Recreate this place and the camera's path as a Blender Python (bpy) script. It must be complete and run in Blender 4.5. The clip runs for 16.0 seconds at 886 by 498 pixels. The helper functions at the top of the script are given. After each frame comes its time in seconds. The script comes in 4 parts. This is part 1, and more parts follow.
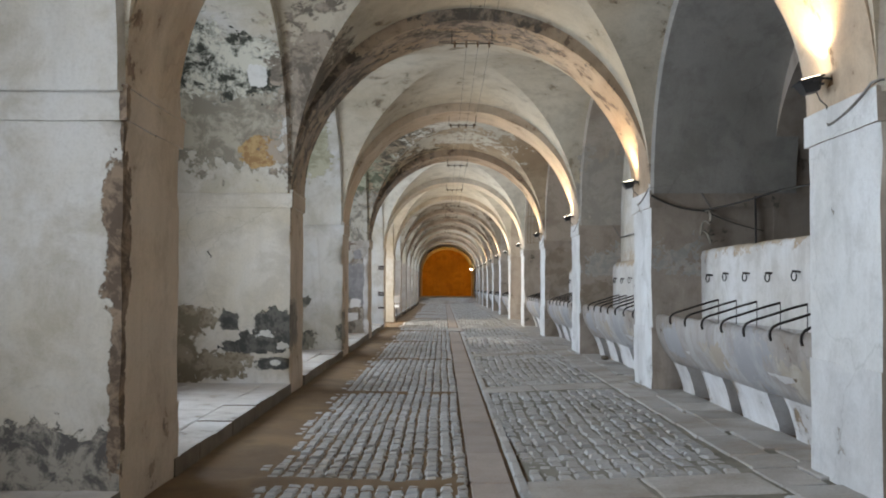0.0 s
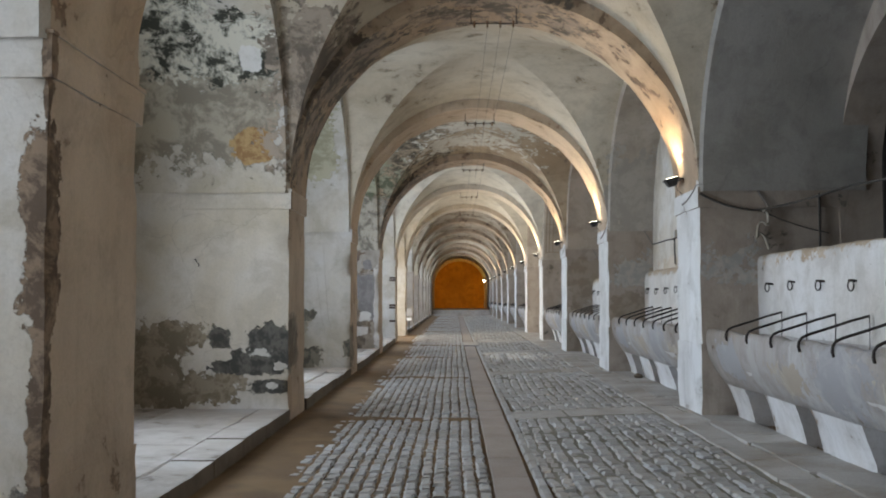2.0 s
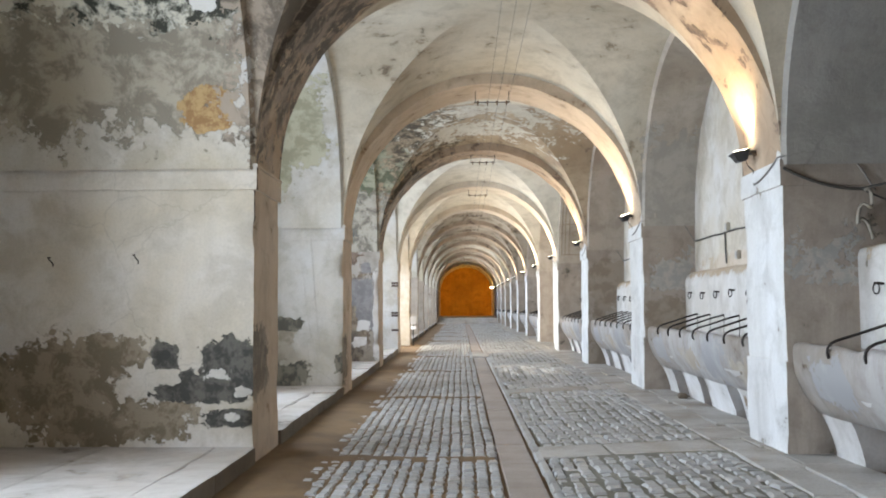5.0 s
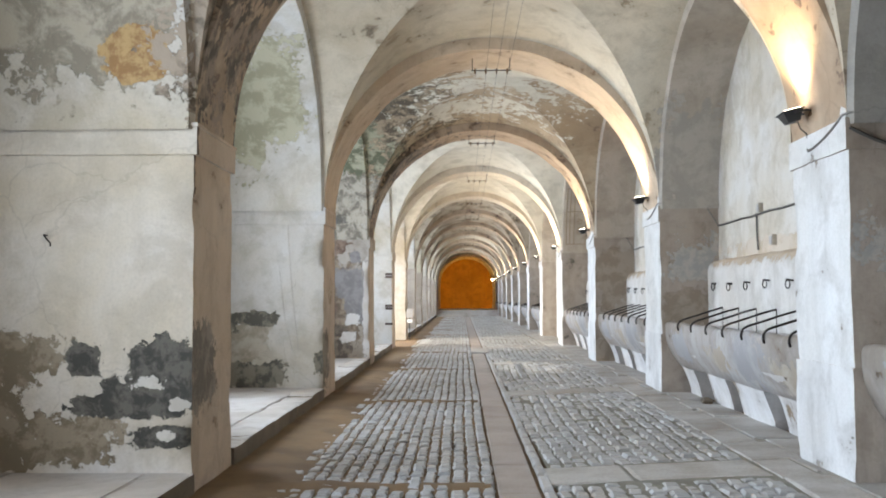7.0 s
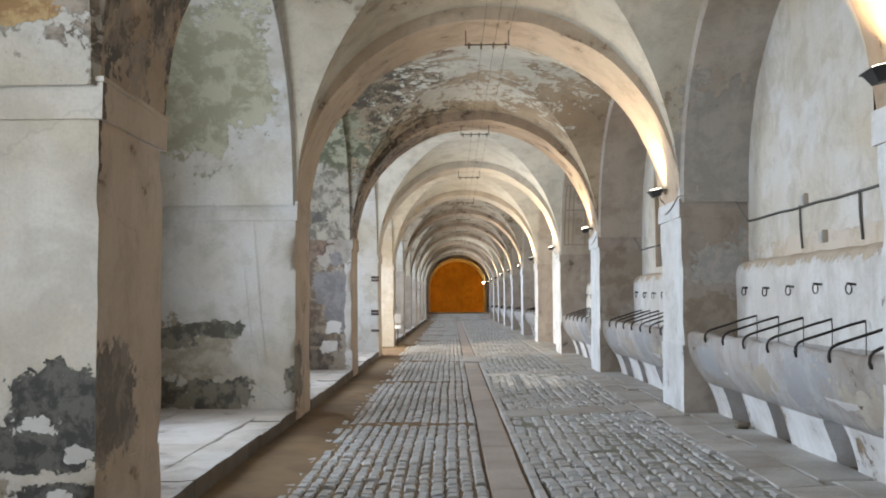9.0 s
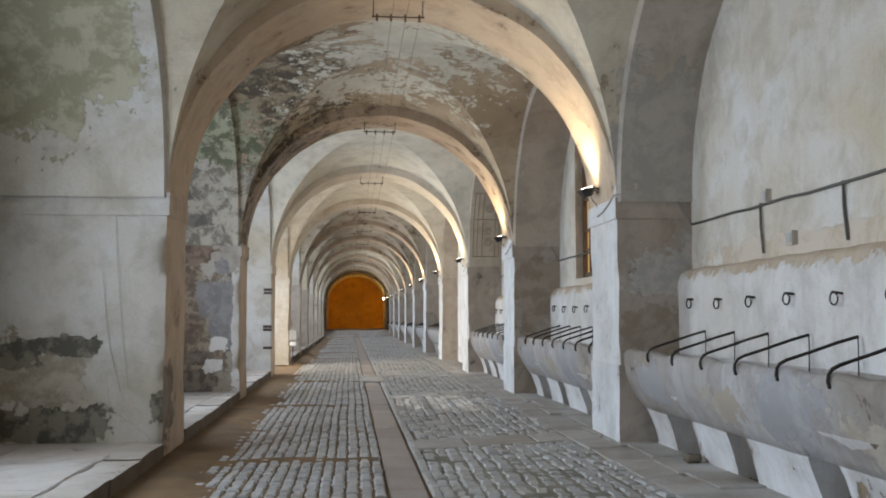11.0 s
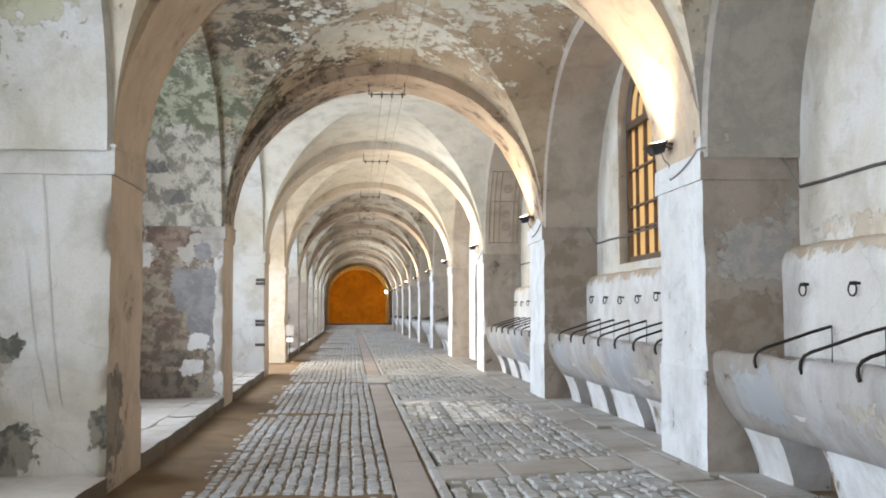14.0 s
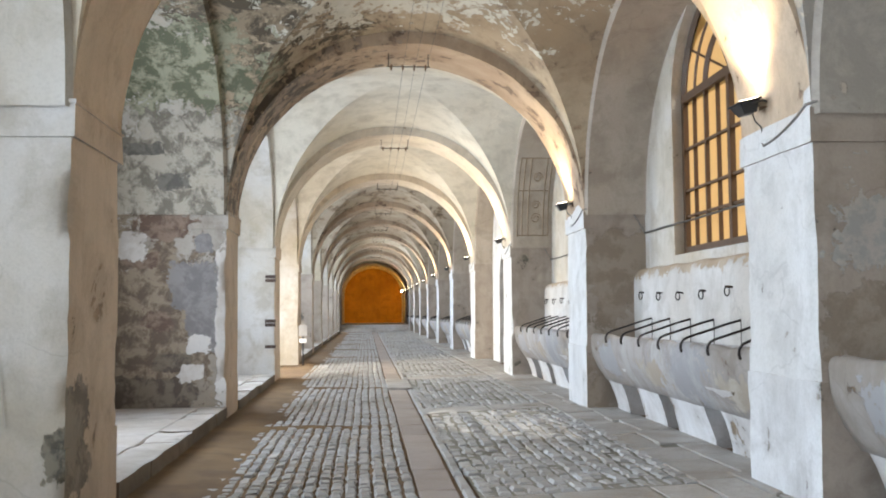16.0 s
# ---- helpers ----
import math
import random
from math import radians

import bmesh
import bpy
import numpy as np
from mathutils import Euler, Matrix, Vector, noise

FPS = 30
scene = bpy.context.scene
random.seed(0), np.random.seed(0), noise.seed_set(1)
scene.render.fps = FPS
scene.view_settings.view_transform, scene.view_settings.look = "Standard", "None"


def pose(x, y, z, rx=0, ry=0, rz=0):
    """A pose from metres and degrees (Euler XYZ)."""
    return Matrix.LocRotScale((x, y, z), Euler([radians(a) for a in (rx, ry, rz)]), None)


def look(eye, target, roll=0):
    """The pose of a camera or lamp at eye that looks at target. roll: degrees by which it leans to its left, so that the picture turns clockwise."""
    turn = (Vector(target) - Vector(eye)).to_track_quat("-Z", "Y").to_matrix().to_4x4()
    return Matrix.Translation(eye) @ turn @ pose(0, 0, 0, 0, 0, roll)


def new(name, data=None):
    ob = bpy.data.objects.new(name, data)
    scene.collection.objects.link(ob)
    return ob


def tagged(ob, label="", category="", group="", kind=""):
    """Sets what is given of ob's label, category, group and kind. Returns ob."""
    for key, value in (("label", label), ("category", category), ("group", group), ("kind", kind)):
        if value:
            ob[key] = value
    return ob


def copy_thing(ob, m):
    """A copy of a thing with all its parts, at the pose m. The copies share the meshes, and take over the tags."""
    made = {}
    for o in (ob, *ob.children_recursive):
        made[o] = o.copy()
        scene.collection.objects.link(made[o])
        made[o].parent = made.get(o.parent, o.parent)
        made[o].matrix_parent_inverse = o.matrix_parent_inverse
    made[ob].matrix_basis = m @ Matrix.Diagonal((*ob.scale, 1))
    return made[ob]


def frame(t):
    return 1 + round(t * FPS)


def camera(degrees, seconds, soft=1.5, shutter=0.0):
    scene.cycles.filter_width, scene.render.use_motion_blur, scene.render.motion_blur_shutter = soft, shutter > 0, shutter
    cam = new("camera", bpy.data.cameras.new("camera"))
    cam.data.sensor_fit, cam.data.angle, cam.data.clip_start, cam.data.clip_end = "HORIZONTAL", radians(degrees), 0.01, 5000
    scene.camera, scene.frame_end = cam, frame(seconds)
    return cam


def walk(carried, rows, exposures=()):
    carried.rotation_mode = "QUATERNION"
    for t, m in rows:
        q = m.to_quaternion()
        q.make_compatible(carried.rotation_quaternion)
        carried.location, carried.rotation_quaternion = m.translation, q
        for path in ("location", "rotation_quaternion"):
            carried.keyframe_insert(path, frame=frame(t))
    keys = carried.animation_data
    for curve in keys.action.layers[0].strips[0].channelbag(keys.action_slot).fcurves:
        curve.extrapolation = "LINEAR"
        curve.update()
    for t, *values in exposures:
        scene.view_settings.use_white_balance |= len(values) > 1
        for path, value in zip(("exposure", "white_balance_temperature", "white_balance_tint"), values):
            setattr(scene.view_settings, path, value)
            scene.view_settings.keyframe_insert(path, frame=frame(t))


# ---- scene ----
cam = camera(49.5, 16.0, 1.9)
METRES, EYE, TILT, LEAN, TURN = 13.6, 1.5, 0.45, 0.0, 0.0
ROWS = [
    (0.0, 0.0, 0.0, 0.0, -0.0, 1.77, -0.07),
    (0.5, -0.0008, 0.0277, -0.0012, 0.18, 1.9, 0.0),
    (1.0, -0.0057, 0.0569, -0.0004, 0.37, 2.2, 0.08),
    (1.5, -0.0029, 0.0887, -0.0003, 0.58, 2.37, 0.09),
    (2.0, -0.0069, 0.1157, -0.0015, 0.69, 2.5, 0.14),
    (2.5, -0.0097, 0.1448, -0.0, 0.84, 2.64, 0.19),
    (3.0, -0.0063, 0.1756, 0.0016, 0.94, 2.79, 0.17),
    (3.5, -0.0124, 0.2113, -0.0025, 0.89, 2.96, 0.25),
    (4.0, -0.0115, 0.2428, -0.0037, 0.99, 3.04, 0.26),
    (6.5, -0.011, 0.3948, -0.0051, 1.04, 2.61, 0.35),
    (7.0, -0.0042, 0.4276, -0.0051, 1.12, 2.49, 0.28),
    (7.5, -0.0059, 0.4591, -0.0076, 1.13, 2.42, 0.36),
    (8.0, -0.0038, 0.4914, -0.0077, 1.12, 2.43, 0.37),
    (8.5, -0.0017, 0.5263, -0.0055, 0.97, 2.47, 0.36),
    (9.0, -0.0065, 0.5599, -0.0022, 0.53, 2.65, 0.42),
    (9.5, -0.0036, 0.592, -0.0031, -2.26, 3.69, 0.15),
    (12.0, -0.0126, 0.7496, -0.0083, -5.74, 3.53, 0.12),
    (12.5, -0.0104, 0.7787, -0.0065, -5.74, 3.42, 0.09),
    (13.0, -0.0147, 0.8127, -0.0074, -5.78, 3.37, 0.2),
    (13.5, -0.0105, 0.8425, -0.0083, -5.56, 3.34, 0.14),
    (14.0, -0.0112, 0.8734, -0.0099, -5.44, 3.29, 0.24),
    (14.5, -0.0137, 0.9043, -0.0103, -5.28, 3.22, 0.35),
    (15.0, -0.0101, 0.9343, -0.0095, -5.06, 3.18, 0.28),
    (15.5, -0.0132, 0.9636, -0.0116, -4.84, 3.21, 0.36),
    (16.0, -0.0145, 0.9937, -0.0121, -4.55, 3.27, 0.41),
]
EXPOSURES = [(0.0, -0.10), (1.5, -0.24), (3.0, -0.22), (3.5, -0.08), (4.2, 0.22), (6.3, 0.62), (7.0, 0.52), (8.0, 0.36), (9.0, 0.16), (9.7, 0.10), (11.8, -0.32), (12.0, -0.28), (12.5, 0.16), (13.0, 0.45), (14.0, 0.50), (15.0, 0.47), (16.0, 0.39)]
walk(cam, [(t, pose(0, 0, EYE, TILT, LEAN, TURN) @ pose(METRES * x, METRES * y, METRES * z, 90 + pitch, roll, yaw)) for t, x, y, z, yaw, pitch, roll in ROWS], EXPOSURES)

# ---- world and light ----
PITCH, FIRST, PIER = 6.78, 6.15, 1.2
XL, XR = -2.05, 2.80
XC, HALF = (XL + XR) / 2, (XR - XL) / 2
SPRING, RISE_VAULT, RISE_RIB, DOME, TOP = 2.75, 2.53, 2.36, 0.28, 6.0
NICHE, DEEP, LEFT_END = 3.65, 4.45, -4.7
PLATFORM = 0.20
N_PIERS = 13


def pier_y(i):
    """Near face of pier i; pier 1 is the first one ahead."""
    return FIRST + PITCH * (i - 1)


END = pier_y(14) + PIER


def rise(x):
    """The paving climbs from the drain towards the mangers."""
    return 0.09 * min(1.0, max(0.0, (x - 0.62) / 2.18))

world = bpy.data.worlds.new("world")
scene.world = world
world.use_nodes = True
wn = world.node_tree.nodes
sky = wn.new("ShaderNodeTexSky")
sky.sky_type, sky.sun_disc = "NISHITA", False
sky.sun_elevation, sky.sun_rotation = radians(40), radians(200)
wn["Background"].inputs["Strength"].default_value = 0.1
world.node_tree.links.new(sky.outputs[0], wn["Background"].inputs["Color"])

sun = new("sun", bpy.data.lights.new("sun", "SUN"))
sun.data.energy, sun.data.angle, sun.data.color = 2.5, radians(0.5), (1, 0.95, 0.87)
sun.matrix_world = look((40, -20, 60), (0, 10, 0))

WINDOW_POWER, FLOOD_POWER = 205, 120
DAYLIGHT, COURT_LIGHT, LAMPLIGHT = (0.755, 0.865, 1.0), (1.0, 0.97, 0.91), (1.0, 0.76, 0.44)


def area_lamp(name, eye, target, w, h, power, color, spread):
    ob = new(name, bpy.data.lights.new(name, "AREA"))
    ob.data.shape, ob.data.size, ob.data.size_y, ob.data.spread = "RECTANGLE", w, h, radians(spread)
    ob.data.energy, ob.data.color = power, color
    ob.matrix_world = look(eye, target)
    return ob


# daylight in the tall openings of the outer wall, and in the open gateway of bay 5
for i in range(-1, 12):
    ym = pier_y(i) + PIER + (PITCH - PIER) / 2
    if i == 5:
        area_lamp("gateway_daylight", (LEFT_END - 0.05, ym, 2.0), (0, ym, 0.9), 3.4, 3.2, 1.8 * WINDOW_POWER, COURT_LIGHT, 125)
    else:
        area_lamp("window_daylight", (LEFT_END - 0.05, ym, 2.7), (0, ym, 2.2), 2.4, 2.8, WINDOW_POWER * (1.2 if i > 3 else 1.0), DAYLIGHT, 126)

# uplights on the piers beside the mangers
for i in range(0, 14):
    lamp = new("floodlight_beam", bpy.data.lights.new("floodlight_beam", "SPOT"))
    lamp.data.energy, lamp.data.color, lamp.data.spot_size, lamp.data.spot_blend, lamp.data.shadow_soft_size = FLOOD_POWER, LAMPLIGHT, radians(120), 0.7, 0.06
    lamp.matrix_world = look((XR - 0.19, pier_y(i) + 0.75, 3.03), (XR - 0.50, pier_y(i) + 0.72, 5))

# sodium lamp that colours the end wall, together with the wall's tinted plaster
lamp = new("sodium_lamp", bpy.data.lights.new("sodium_lamp", "SPOT"))
lamp.data.energy, lamp.data.color, lamp.data.spot_size, lamp.data.spot_blend = 720, (1.0, 0.55, 0.08), radians(100), 1.0
lamp.matrix_world = look((XR - 0.28, pier_y(13) + PIER + 0.2, 3.12), (XC - 0.4, END, 2.9))

# ---- materials ----


def mat(name):
    m = bpy.data.materials.new(name)
    m.use_nodes = True
    return m, m.node_tree.nodes, m.node_tree.links, m.node_tree.nodes["Principled BSDF"]


def noise_node(nodes, links, scale, detail=6, rough=0.6, coord=None, distortion=0.0):
    n = nodes.new("ShaderNodeTexNoise")
    n.inputs["Scale"].default_value, n.inputs["Detail"].default_value = scale, detail
    n.inputs["Roughness"].default_value, n.inputs["Distortion"].default_value = rough, distortion
    if coord is not None:
        links.new(coord, n.inputs["Vector"])
    return n.outputs["Fac"]


def ramp(nodes, links, fac, lo, hi, a=(0, 0, 0), b=(1, 1, 1)):
    r = nodes.new("ShaderNodeValToRGB")
    r.color_ramp.elements[0].position, r.color_ramp.elements[1].position = lo, hi
    r.color_ramp.elements[0].color, r.color_ramp.elements[1].color = (*a, 1), (*b, 1)
    links.new(fac, r.inputs[0])
    return r.outputs[0]


def mix(nodes, links, fac, a, b, mode="MIX"):
    m = nodes.new("ShaderNodeMix")
    m.data_type, m.blend_type = "RGBA", mode
    for sock, v in ((m.inputs[0], fac), (m.inputs[6], a), (m.inputs[7], b)):
        if isinstance(v, (tuple, list)):
            sock.default_value = (*v, 1)
        elif isinstance(v, (int, float)):
            sock.default_value = v
        else:
            links.new(v, sock)
    return m.outputs[2]


def arith(nodes, links, op, a, b=0.0, clamp=False):
    m = nodes.new("ShaderNodeMath")
    m.operation, m.use_clamp = op, clamp
    for k, v in enumerate((a, b)):
        if isinstance(v, (int, float)):
            m.inputs[k].default_value = v
        else:
            links.new(v, m.inputs[k])
    return m.outputs[0]


def bump(nodes, links, height, strength, distance, shader):
    b = nodes.new("ShaderNodeBump")
    b.inputs["Strength"].default_value, b.inputs["Distance"].default_value = strength, distance
    links.new(height, b.inputs["Height"])
    links.new(b.outputs[0], shader.inputs["Normal"])


def plaster(name, light, dirty, wear=0.72, layers=(), rough=0.85, bare=(0.17, 0.15, 0.12), streak=0.3):
    """Old lime plaster: light coat, dirt at two scales, and layers of (dark, pale, raggedness, grain, [(centre, radii),
    ...]) where the coat fell off, is stained or changes tone.
    """
    m, n, l, s = mat(name)
    co = n.new("ShaderNodeTexCoord").outputs["Object"]
    big = noise_node(n, l, 0.5, 5, 0.6, co, 0.4)
    mid = noise_node(n, l, 2.3, 9, 0.66, co, 0.3)
    fine = noise_node(n, l, 42, 4, 0.6, co)
    mp = n.new("ShaderNodeMapping")
    mp.inputs["Scale"].default_value = (2.2, 2.2, 0.35)
    l.new(co, mp.inputs["Vector"])
    runs = noise_node(n, l, 1.6, 7, 0.7, mp.outputs[0])
    col = mix(n, l, ramp(n, l, big, 0.36, 0.66), light, dirty)
    col = mix(n, l, arith(n, l, "MULTIPLY", ramp(n, l, mid, 0.47, 0.62), 0.55), col, tuple(0.74 * c for c in dirty))
    col = mix(n, l, arith(n, l, "MULTIPLY", ramp(n, l, runs, 0.5, 0.75), streak), col, tuple(0.62 * c for c in dirty))
    col = mix(n, l, arith(n, l, "MULTIPLY", ramp(n, l, fine, 0.45, 0.72), 0.15), col, (0.2, 0.18, 0.15))
    spots = noise_node(n, l, 6.5, 3, 0.5, co)
    hole = arith(n, l, "MAXIMUM", ramp(n, l, mid, wear, wear + 0.015), ramp(n, l, spots, 0.765, 0.78))
    stone = mix(n, l, ramp(n, l, noise_node(n, l, 5.5, 6, 0.7, co), 0.35, 0.65), tuple(0.45 * c for c in bare), tuple(1.4 * c for c in bare))
    col = mix(n, l, hole, col, stone)
    warp = n.new("ShaderNodeVectorMath")
    warp.operation = "MULTIPLY_ADD"
    wob = n.new("ShaderNodeTexNoise")
    wob.inputs["Scale"].default_value, wob.inputs["Detail"].default_value = 2.2, 6
    l.new(co, wob.inputs["Vector"])
    l.new(wob.outputs["Color"], warp.inputs[0])
    warp.inputs[1].default_value = (0.5, 0.5, 0.5)
    l.new(co, warp.inputs[2])
    vor = n.new("ShaderNodeTexVoronoi")
    vor.feature = "DISTANCE_TO_EDGE"
    vor.inputs["Scale"].default_value = 0.75
    l.new(warp.outputs[0], vor.inputs["Vector"])
    crack = arith(n, l, "MULTIPLY", ramp(n, l, vor.outputs["Distance"], 0.002, 0.007, (1, 1, 1), (0, 0, 0)), ramp(n, l, big, 0.5, 0.56))
    col = mix(n, l, arith(n, l, "MULTIPLY", crack, 0.22), col, tuple(0.35 * c for c in dirty))
    rag = arith(n, l, "SUBTRACT", noise_node(n, l, 2.6, 7, 0.6, co, 0.1), 0.5)
    flake = n.new("ShaderNodeTexVoronoi")
    flake.inputs["Scale"].default_value = 7.0
    l.new(warp.outputs[0], flake.inputs["Vector"])
    rag = arith(n, l, "ADD", arith(n, l, "MULTIPLY", rag, 0.8), arith(n, l, "MULTIPLY", arith(n, l, "SUBTRACT", flake.outputs["Distance"], 0.45), 0.15))
    rag = arith(n, l, "ADD", rag, arith(n, l, "MULTIPLY", arith(n, l, "SUBTRACT", noise_node(n, l, 11.0, 7, 0.72, co, 0.5), 0.5), 0.65))
    depth = hole
    for dark, pale, ragged, grain, spots in layers:
        mask = 0.0
        for centre, radii in spots:
            v = n.new("ShaderNodeVectorMath")
            v.operation = "SUBTRACT"
            l.new(co, v.inputs[0])
            v.inputs[1].default_value = centre
            w = n.new("ShaderNodeVectorMath")
            w.operation = "DIVIDE"
            l.new(v.outputs[0], w.inputs[0])
            w.inputs[1].default_value = radii
            # fourth-power distance: patches are blocky, not oval
            for step in range(2):
                q = n.new("ShaderNodeVectorMath")
                q.operation = "MULTIPLY"
                l.new(w.outputs[0], q.inputs[0]), l.new(w.outputs[0], q.inputs[1])
                w = q
            d = n.new("ShaderNodeVectorMath")
            d.operation = "DOT_PRODUCT"
            l.new(w.outputs[0], d.inputs[0])
            d.inputs[1].default_value = (1, 1, 1)
            far = arith(n, l, "POWER", d.outputs["Value"], 0.25)
            inside = arith(n, l, "SUBTRACT", 1.0, arith(n, l, "ADD", far, arith(n, l, "MULTIPLY", rag, 4.0 * ragged)))
            mask = arith(n, l, "MAXIMUM", mask, arith(n, l, "MULTIPLY", inside, 30.0, True))
        tone = mix(n, l, ramp(n, l, noise_node(n, l, grain, 8, 0.72, co, 0.3), 0.45, 0.55), dark, pale)
        col = mix(n, l, mask, col, tone)
        depth = arith(n, l, "MAXIMUM", depth, mask)
    l.new(col, s.inputs["Base Color"])
    s.inputs["Roughness"].default_value = rough
    h = arith(n, l, "ADD", arith(n, l, "MULTIPLY", mid, 0.6), arith(n, l, "MULTIPLY", fine, 0.10))
    h = arith(n, l, "SUBTRACT", h, arith(n, l, "MULTIPLY", depth, 0.3))
    bump(n, l, h, 0.7, 0.035, s)
    return m


FAR = 1.6  # half thickness of a stain through a wall
WHITE, STAIN = (0.61, 0.595, 0.575), (0.49, 0.42, 0.31)
SOOT, MORTAR, STONE = (0.07, 0.065, 0.06), (0.62, 0.58, 0.50), (0.30, 0.26, 0.21)
M_WALL = plaster("lime_plaster", WHITE, STAIN, layers=(
    ((0.44, 0.365, 0.275), (0.52, 0.45, 0.37), 0.6, 2.0, [((NICHE, pier_y(3) - 2.6, 2.08), (0.2, 2.0, 0.13))]),))
Y1, Y2, Y3, Y4 = pier_y(1), pier_y(2), pier_y(3), pier_y(4)
CHIP = ((0.11, 0.075, 0.05), (0.26, 0.185, 0.125), 0.5, 6.0, [((XL, Y1, 1.85), (0.13, 0.16, 0.55)), ((XL, Y1, 1.0), (0.08, 0.08, 0.6)), ((XL, Y1, 2.9), (0.03, 0.05, 0.8)), ((XL, Y2, 3.0), (0.03, 0.05, 0.8))])
M_WALL_1 = plaster("lime_plaster_sooty_base", WHITE, STAIN, layers=(
    ((0.09, 0.08, 0.07), (0.30, 0.265, 0.22), 0.4, 4.5, [((-2.3, Y1, 0.28), (0.5, FAR, 0.30)), ((-2.9, Y1, 0.30), (0.8, FAR, 0.32)), ((-3.9, Y1, 0.3), (0.9, FAR, 0.35))]), CHIP))
M_WALL_2 = plaster("lime_plaster_fallen", (0.70, 0.68, 0.67), (0.57, 0.50, 0.39), layers=(
    ((0.19, 0.15, 0.10), (0.31, 0.255, 0.185), 0.75, 4.0, [((-3.02, Y2, 0.42), (0.44, FAR, 0.20)), ((-3.45, Y2, 1.02), (0.42, FAR, 0.19)), ((-4.0, Y2, 0.8), (0.6, FAR, 0.4)), ((-3.6, Y2, 0.40), (0.5, FAR, 0.2))]),
    ((0.055, 0.052, 0.045), (0.13, 0.12, 0.10), 0.62, 7.0, [((-2.27, Y2, 0.90), (0.30, FAR, 0.25)), ((-2.40, Y2, 0.74), (0.33, FAR, 0.13)), ((-2.78, Y2, 0.70), (0.22, FAR, 0.08)), ((-2.86, Y2, 1.03), (0.13, FAR, 0.12)), ((-2.26, Y2, 0.46), (0.25, FAR, 0.085))]),
    ((0.50, 0.47, 0.42), (0.60, 0.57, 0.52), 1.3, 4.0, [((-2.40, Y2, 0.86), (0.09, FAR, 0.04)), ((-2.15, Y2, 0.70), (0.07, FAR, 0.03)), ((-2.24, Y2, 0.46), (0.06, FAR, 0.035))]),))
M_WALL_3 = plaster("lime_plaster_mossy", (0.57, 0.56, 0.55), (0.45, 0.40, 0.32), layers=(
    ((0.28, 0.24, 0.18), (0.40, 0.35, 0.28), 0.5, 3.0, [((-3.35, Y3, 0.85), (0.5, FAR, 0.36)), ((-4.1, Y3, 0.9), (0.6, FAR, 0.5))]),
    ((0.085, 0.078, 0.06), (0.21, 0.185, 0.14), 0.5, 5.0, [((-3.12, Y3, 1.19), (0.40, FAR, 0.10)), ((-3.7, Y3, 1.1), (0.4, FAR, 0.14)), ((-3.10, Y3, 0.40), (0.48, FAR, 0.19)), ((-3.8, Y3, 0.42), (0.5, FAR, 0.2)), ((-2.10, Y3, 0.55), (0.09, FAR, 0.17))]),))
M_WALL_4 = plaster("bare_masonry", (0.46, 0.42, 0.375), (0.31, 0.26, 0.205), layers=(
    ((0.15, 0.11, 0.08), (0.31, 0.25, 0.185), 0.7, 3.4, [((-3.1, Y4, 1.3), (0.85, FAR, 1.1)), ((-3.9, Y4, 1.4), (0.9, FAR, 1.7)), ((-2.6, Y4, 0.85), (0.4, FAR, 0.4))]),
    ((0.145, 0.095, 0.07), (0.26, 0.19, 0.145), 0.6, 5.0, [((-2.85, Y4, 2.60), (0.42, FAR, 0.17)), ((-2.95, Y4, 1.35), (0.2, FAR, 0.14)), ((-3.2, Y4, 2.15), (0.25, FAR, 0.1))]),
    ((0.20, 0.185, 0.185), (0.27, 0.255, 0.25), 0.4, 2.0, [((-2.46, Y4, 1.80), (0.40, FAR, 0.33)), ((-2.34, Y4, 1.35), (0.25, FAR, 0.42)), ((-2.35, Y4, 2.38), (0.12, FAR, 0.13))]),
    ((0.11, 0.085, 0.065), (0.21, 0.17, 0.13), 0.35, 4.0, [((-3.0, Y4, 0.36), (0.62, FAR, 0.21)), ((-3.9, Y4, 0.4), (0.8, FAR, 0.25)), ((-2.75, Y4, 0.80), (0.25, FAR, 0.13))]),
    ((0.56, 0.52, 0.48), (0.64, 0.61, 0.58), 0.5, 3.0, [((-2.42, Y4, 1.04), (0.17, FAR, 0.13)), ((-2.48, Y4, 0.66), (0.16, FAR, 0.11)), ((-3.28, Y4, 2.34), (0.2, FAR, 0.2)), ((-2.09, Y4, 1.3), (0.10, FAR, 1.2))]),))
VAULT_LIGHT, VAULT_DIRT = (0.64, 0.575, 0.465), (0.51, 0.43, 0.315)
LAYERS_1 = (
    ((0.25, 0.22, 0.17), (0.42, 0.37, 0.29), 0.6, 3.0, [((-3.5, Y2, 3.75), (1.2, FAR, 0.72)), ((-2.75, Y2, 3.85), (0.75, FAR, 0.5))]),
    ((0.04, 0.04, 0.028), (0.62, 0.59, 0.49), 0.6, 3.4, [((-2.7, Y2, 4.3), (0.85, FAR, 0.36)), ((-3.6, Y2, 4.5), (0.9, FAR, 0.4))]),
    ((0.62, 0.60, 0.55), (0.70, 0.68, 0.64), 0.3, 3.0, [((-2.41, Y2, 4.22), (0.13, FAR, 0.13))]),
    ((0.30, 0.17, 0.07), (0.46, 0.31, 0.14), 0.4, 6.0, [((-2.47, Y2, 3.29), (0.24, FAR, 0.19))]),
    ((0.16, 0.13, 0.10), (0.38, 0.31, 0.24), 0.8, 2.5, [((-1.7, Y2, 4.0), (0.5, 1.2, 1.2))]),)
